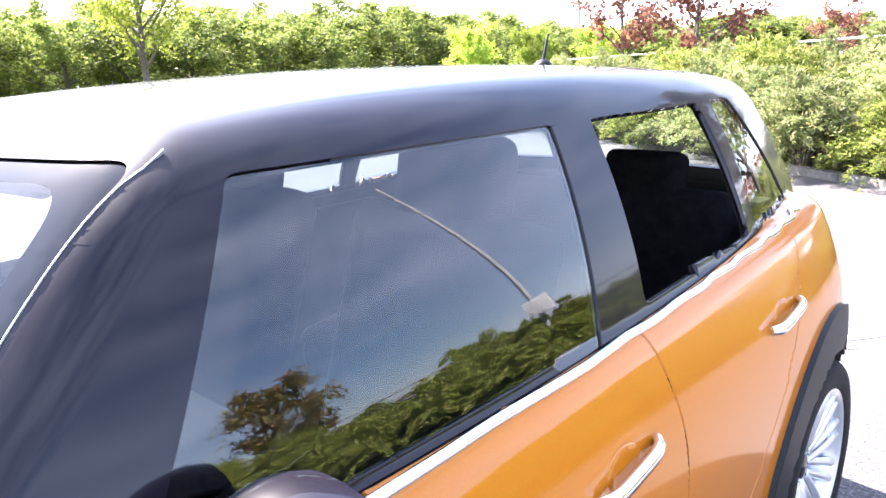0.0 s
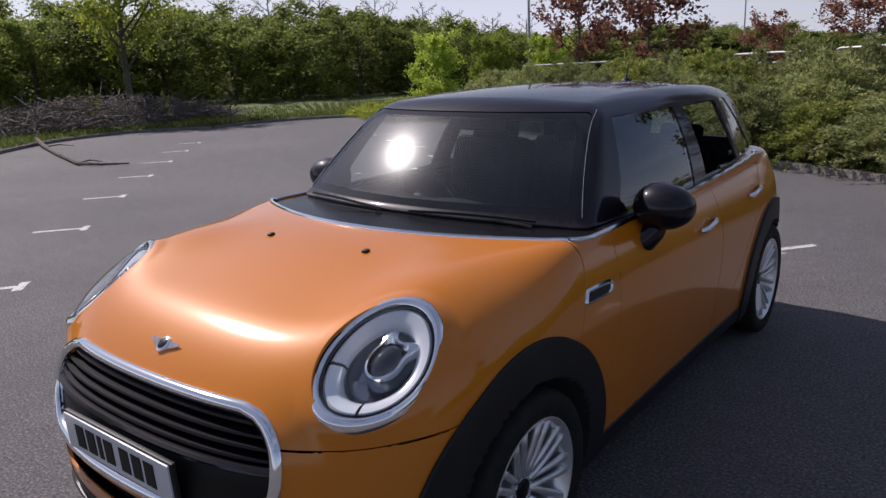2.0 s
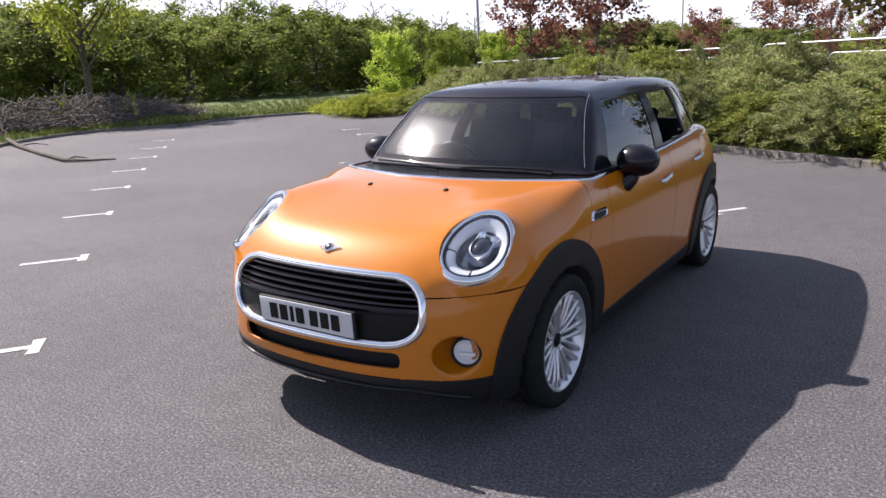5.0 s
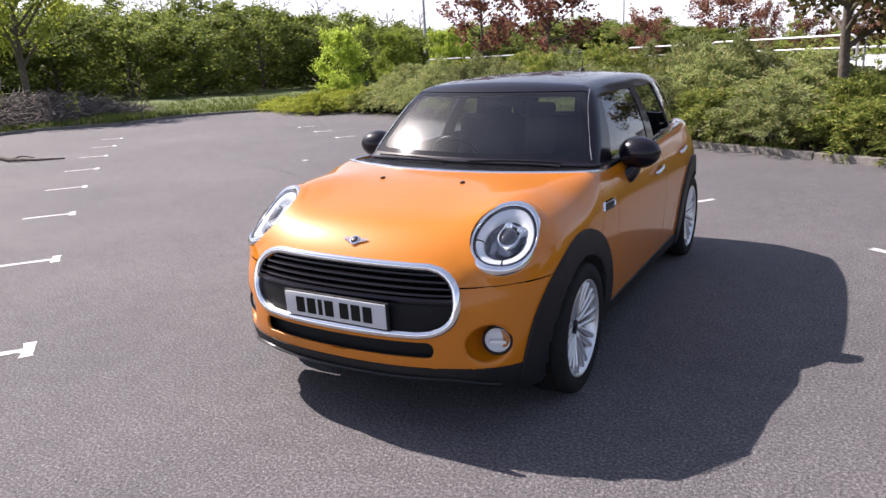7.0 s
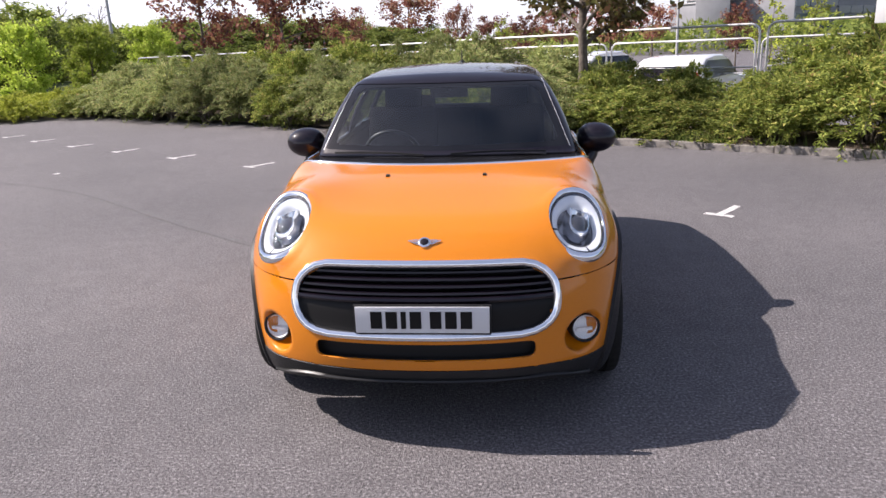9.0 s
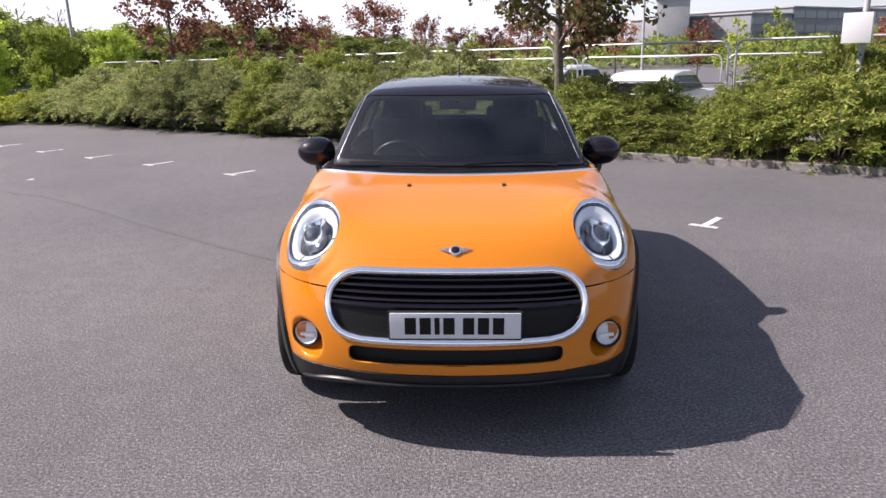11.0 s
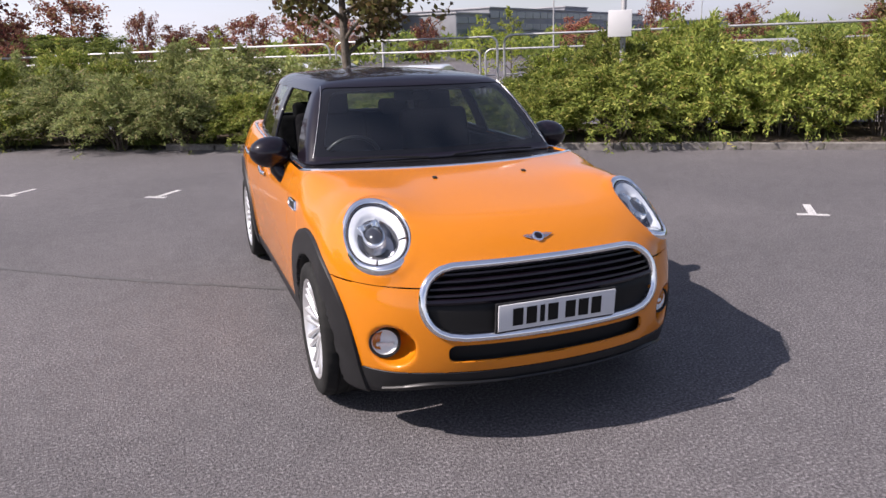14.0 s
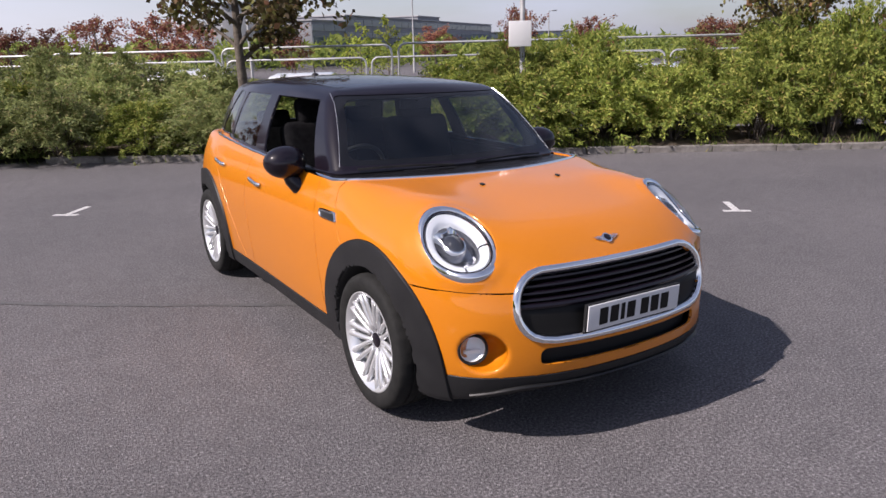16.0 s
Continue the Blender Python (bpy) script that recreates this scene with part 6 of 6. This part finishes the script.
# a fallen branch on the tarmac
bm = bmesh.new()
pts = [(-19.6, 7.75, 0.16), (-17.6, 7.05, 0.06), (-15.0, 6.15, 0.05), (-12.6, 5.36, 0.05), (-11.95, 5.50, 0.04), (-11.5, 5.80, 0.04)]
sweep(bm, pts, round_section(0.045, 7), scales=[1.3, 1.2, 1.0, 0.85, 0.6, 0.35])
branch = part("fallen_branch", tidy(bm), BARK, None)
tagged(branch, "long fallen dark branch lying on the tarmac", "branch")
for k_, (i, dx, dy) in enumerate(((1, 0.5, 0.5), (2, 0.6, -0.3), (3, 0.3, 0.35))):
    p = pts[i]
    bm = bmesh.new()
    sweep(bm, [p, (p[0] + dx * 0.5, p[1] + dy * 0.5, 0.10), (p[0] + dx, p[1] + dy, 0.05)], round_section(0.02, 6), scales=[1, 0.8, 0.4])
    part("side_shoot", tidy(bm), BARK, branch)

# ---- guard rails, posts, building and parked cars ----
GALV = mottled("galvanised_steel", [(0.3, (0.36, 0.36, 0.37)), (0.7, (0.52, 0.52, 0.52))], 5, 0.45, metal=0.5)
GALV_DULL = mottled("dull_galvanised_steel", [(0.3, (0.30, 0.30, 0.30)), (0.7, (0.42, 0.42, 0.41))], 4, 0.6, metal=0.4)
FENCE0 = Vector((-1.0, 14.6, 0))


def guard_rail(s0, s1, off, top):
    """One hooped panel of tubular guard rail."""
    thing = empty("guard_rail", "galvanised tubular guard rail panel behind the hedge", "guard rail", group="guard rails")
    a0 = FENCE0 + ROW * (s0 + 0.07) + IN * off
    b0 = FENCE0 + ROW * (s1 - 0.07) + IN * off
    r, d = 0.16, (b0 - a0).normalized()
    pts = [a0 + Vector((0, 0, -0.45)), a0 + Vector((0, 0, top - r))]
    for k in range(1, 6):
        t = math.pi / 2 * k / 5
        pts.append(a0 + d * (r - r * math.cos(t)) + Vector((0, 0, top - r + r * math.sin(t))))
    for k in range(0, 6):
        t = math.pi / 2 * k / 5
        pts.append(b0 - d * (r - r * math.sin(t)) + Vector((0, 0, top - r + r * math.cos(t))))
    pts.append(b0 + Vector((0, 0, -0.45)))
    bm = bmesh.new()
    sweep(bm, pts, round_section(0.023, 8), ups=[tuple(IN)] * len(pts))
    part("hoop", tidy(bm), GALV, thing)
    for z in (top - 0.75,):
        bm = bmesh.new()
        sweep(bm, [a0 + Vector((0, 0, z)), b0 + Vector((0, 0, z))], round_section(0.012, 8))
        part("lower_bar", tidy(bm), GALV, thing)
    return thing


for i in range(-4, 7):
    guard_rail(i * 3.60 + 0.1, (i + 1) * 3.60 + 0.1, 0.0, 1.58 + 0.02 * max(min(i + 2, 4), 0))
for i in range(-3, 6):
    guard_rail(i * 3.60 + 2.7, (i + 1) * 3.60 + 2.7, 3.2, 1.36)


def lamp_post(x, y, height, r0, base=-0.45, heads=0, ang=0.0, text="tall grey steel lamp post"):
    thing = empty("lamp_post", text, "lamp post", group="lamp posts")
    bm = bmesh.new()
    lathe(bm, [(r0 * 1.5, base), (r0 * 1.5, base + 0.8), (r0, base + 0.9), (r0 * 0.6, height), (0, height)], pose(x, y, 0), 14)
    part("pole", tidy(bm), GALV_DULL, thing)
    for k in range(heads):
        m = pose(x, y, height, 0, 0, ang + 180 * k)
        bm = bmesh.new()
        sweep(bm, [m @ Vector((0, 0, -0.15)), m @ Vector((0.25, 0, -0.02)), m @ Vector((0.5, 0, 0.0))], round_section(0.03, 8))
        part("arm", tidy(bm), GALV_DULL, thing)
        bm = bmesh.new()
        box(bm, (0.62, 0.26, 0.11), m @ pose(0.75, 0, 0.0), 0.03)
        part("lantern", bm, GALV_DULL, thing)
    return thing


box_post = lamp_post(5.58, 7.06, 6.5, 0.046, 0.0, text="grey steel post with a white cabinet fixed to it")
bm = bmesh.new()
box(bm, (0.36, 0.18, 0.40), pose(5.43, 6.93, 1.75, 0, 0, ROW_ANG), 0.012)
part("cabinet", bm, material("white_cabinet", (0.58, 0.58, 0.58), 0.5), box_post, "white metal cabinet")
bm = bmesh.new()
box(bm, (0.30, 0.05, 0.05), pose(5.53, 7.0, 1.86, 0, 0, ROW_ANG))
part("bracket", bm, GALV_DULL, box_post)
lamp_post(-25.0, 44.2, 9.0, 0.12)
lamp_post(-14.0, 57.0, 7.2, 0.07, heads=1, ang=10)
lamp_post(7.3, 27.1, 7.5, 0.055)
lamp_post(27.6, 49.4, 5.6, 0.07, heads=2, ang=30)
lamp_post(52.0, 62.0, 5.0, 0.07, heads=1)

# long grey office building far behind
WALL_GREY = mottled("grey_cladding", [(0.3, (0.17, 0.175, 0.19)), (0.7, (0.22, 0.225, 0.24))], 0.6, 0.6)
WALL_LIGHT = mottled("pale_concrete", [(0.3, (0.30, 0.30, 0.31)), (0.7, (0.38, 0.38, 0.39))], 0.5, 0.8)
BAND = material("office_glass", (0.10, 0.13, 0.16), 0.2, 0.0, 0.3)
office = empty("office_building", "long grey three-storey office building with bands of windows", "office building")


def block(name, start, end, top, mat, depth=16.0, rows=0, text="", base=-0.5):
    """A wing whose front runs from start to end on the ground, with bands of windows under its roof."""
    a0, b0 = Vector((*start, 0)), Vector((*end, 0))
    along = (b0 - a0).normalized()
    back = Vector((-along.y, along.x, 0))
    c = (a0 + b0) / 2 + back * (depth / 2)
    ang = math.degrees(math.atan2(along.y, along.x))
    long = (b0 - a0).length
    bm = bmesh.new()
    box(bm, (long, depth, top - base), pose(c.x, c.y, (top + base) / 2, 0, 0, ang), 0.06)
    wing = part(name, bm, mat, office, text)
    bm = bmesh.new()
    box(bm, (long + 0.3, depth + 0.3, 0.16), pose(c.x, c.y, top + 0.08, 0, 0, ang), 0.03)
    part("parapet", bm, WALL_LIGHT, wing, "pale roof edging")
    pitch = (top - 0.4) / max(rows, 1) * 0.92
    count = max(int(long / 2.6), 2)
    for k in range(rows):
        z = top - 0.75 - k * pitch
        for i in range(count):
            u = long * (i + 0.5) / count
            q = a0 + along * u - back * 0.02
            bm = bmesh.new()
            box(bm, (long / count - 0.12, 0.16, pitch * 0.52), pose(q.x, q.y, z, 0, 0, ang))
            part("window", bm, BAND, wing, smooth=False)
    return wing


block("west_wing", (30.9, 78.6), (37.4, 83.9), 4.7, WALL_GREY, rows=3)
block("main_block", (37.5, 83.9), (91.2, 127.8), 5.45, WALL_GREY, 20.0, 3)
block("east_wing", (91.4, 131.0), (109.5, 123.8), 4.0, WALL_GREY, 14.0, 2)
block("end_tower", (110.0, 123.4), (112.6, 120.6), 5.3, WALL_LIGHT, 8.0)
block("stair_tower", (21.6, 81.8), (25.0, 80.9), 6.6, WALL_LIGHT, 7.0, text="pale concrete stair tower")
block("roof_plant_room", (58.0, 101.2), (66.0, 107.7), 6.1, WALL_GREY, 8.0)


# parked cars behind the hedge
def parked_car(x, y, ang, mat, text, length=4.2, height=1.5):
    thing = empty("parked_car", text, "car", pose(x, y, -0.45, 0, 0, ang), "parked cars")
    prof = [(-0.5, 0.25), (-0.5, 0.52), (-0.485, 0.62), (-0.30, 0.64), (-0.24, 0.66), (-0.10, 0.93), (-0.02, 0.985), (0.15, 1.0), (0.34, 0.97), (0.44, 0.88), (0.485, 0.66), (0.5, 0.55), (0.5, 0.25)]
    bm = bmesh.new()
    rows = []
    for w in (-1, -0.93, 0.93, 1):
        row = []
        for u, h in prof:
            inset = 0.0 if h < 0.67 else 0.16 * (h - 0.66) / 0.34
            row.append(bm.verts.new((u * length * (1 if abs(w) < 0.95 else 0.985), w * (0.86 - inset), h * height - (0.0 if abs(w) < 0.95 else 0.035))))
        rows.append(row)
    for p, q in zip(rows, rows[1:]):
        for i in range(len(prof) - 1):
            bm.faces.new((p[i], p[i + 1], q[i + 1], q[i]))
    for r in (rows[0], rows[-1]):
        bm.faces.new(r)
    part("body", tidy(bm), mat, thing)
    for s in (1, -1):
        bm = bmesh.new()
        pts = [(-0.20, 0.68), (-0.095, 0.90), (0.33, 0.93), (0.42, 0.84), (0.44, 0.68)]
        bm.faces.new([bm.verts.new((u * length, s * (0.868 - 0.16 * (h - 0.66) / 0.34), h * height)) for u, h in pts])
        bmesh.ops.solidify(bm, geom=bm.faces[:], thickness=0.01)
        part("side_window", tidy(bm), GLOSS_BLACK, thing, smooth=False)
    for u0, h0, u1, h1, nm in ((-0.235, 0.68, -0.11, 0.92, "windscreen"), (0.478, 0.70, 0.445, 0.86, "rear_window")):
        bm = bmesh.new()
        o = -0.012 if u0 < 0 else 0.012
        bm.faces.new([bm.verts.new(c) for c in ((u0 * length + o, -0.68, h0 * height), (u0 * length + o, 0.68, h0 * height), (u1 * length + o, 0.58, h1 * height + 0.012), (u1 * length + o, -0.58, h1 * height + 0.012))])
        bmesh.ops.solidify(bm, geom=bm.faces[:], thickness=0.01)
        part(nm, tidy(bm), GLOSS_BLACK, thing, smooth=False)
    for s in (1, -1):
        bm = bmesh.new()
        box(bm, (0.08, 0.09, 0.20), pose(0.488 * length, s * 0.72, 0.72 * height), 0.03)
        part("tail_lamp", bm, RED_LENS, thing, "red tail lamp")
        for u in (-0.31, 0.30):
            bm = bmesh.new()
            lathe(bm, [(0, -0.1), (0.22, -0.1), (0.31, -0.09), (0.32, 0), (0.31, 0.09), (0.22, 0.1), (0, 0.1)], pose(u * length, s * 0.76, 0.32, 90, 0, 0), 20)
            part("wheel", tidy(bm), RUBBER, thing)
    return thing


WHITE_PAINT = material("white_car_paint", (0.75, 0.75, 0.75), 0.35, 0.0, 1.0)
SILVER_PAINT = material("silver_car_paint", (0.45, 0.46, 0.47), 0.3, 0.6, 1.0)
DARK_PAINT = material("dark_car_paint", (0.05, 0.055, 0.07), 0.3, 0.2, 1.0)
parked_car(4.85, 14.8, 240, WHITE_PAINT, "white hatchback parked behind the hedge")
parked_car(3.0, 17.9, 238, WHITE_PAINT, "white estate car parked behind the hedge", 4.6, 1.62)
parked_car(9.6, 12.2, 242, SILVER_PAINT, "silver car parked behind the hedge")
parked_car(12.2, 10.7, 239, WHITE_PAINT, "white car mostly hidden behind the hedge")
parked_car(15.1, 9.2, 241, DARK_PAINT, "dark blue car mostly hidden behind the hedge")
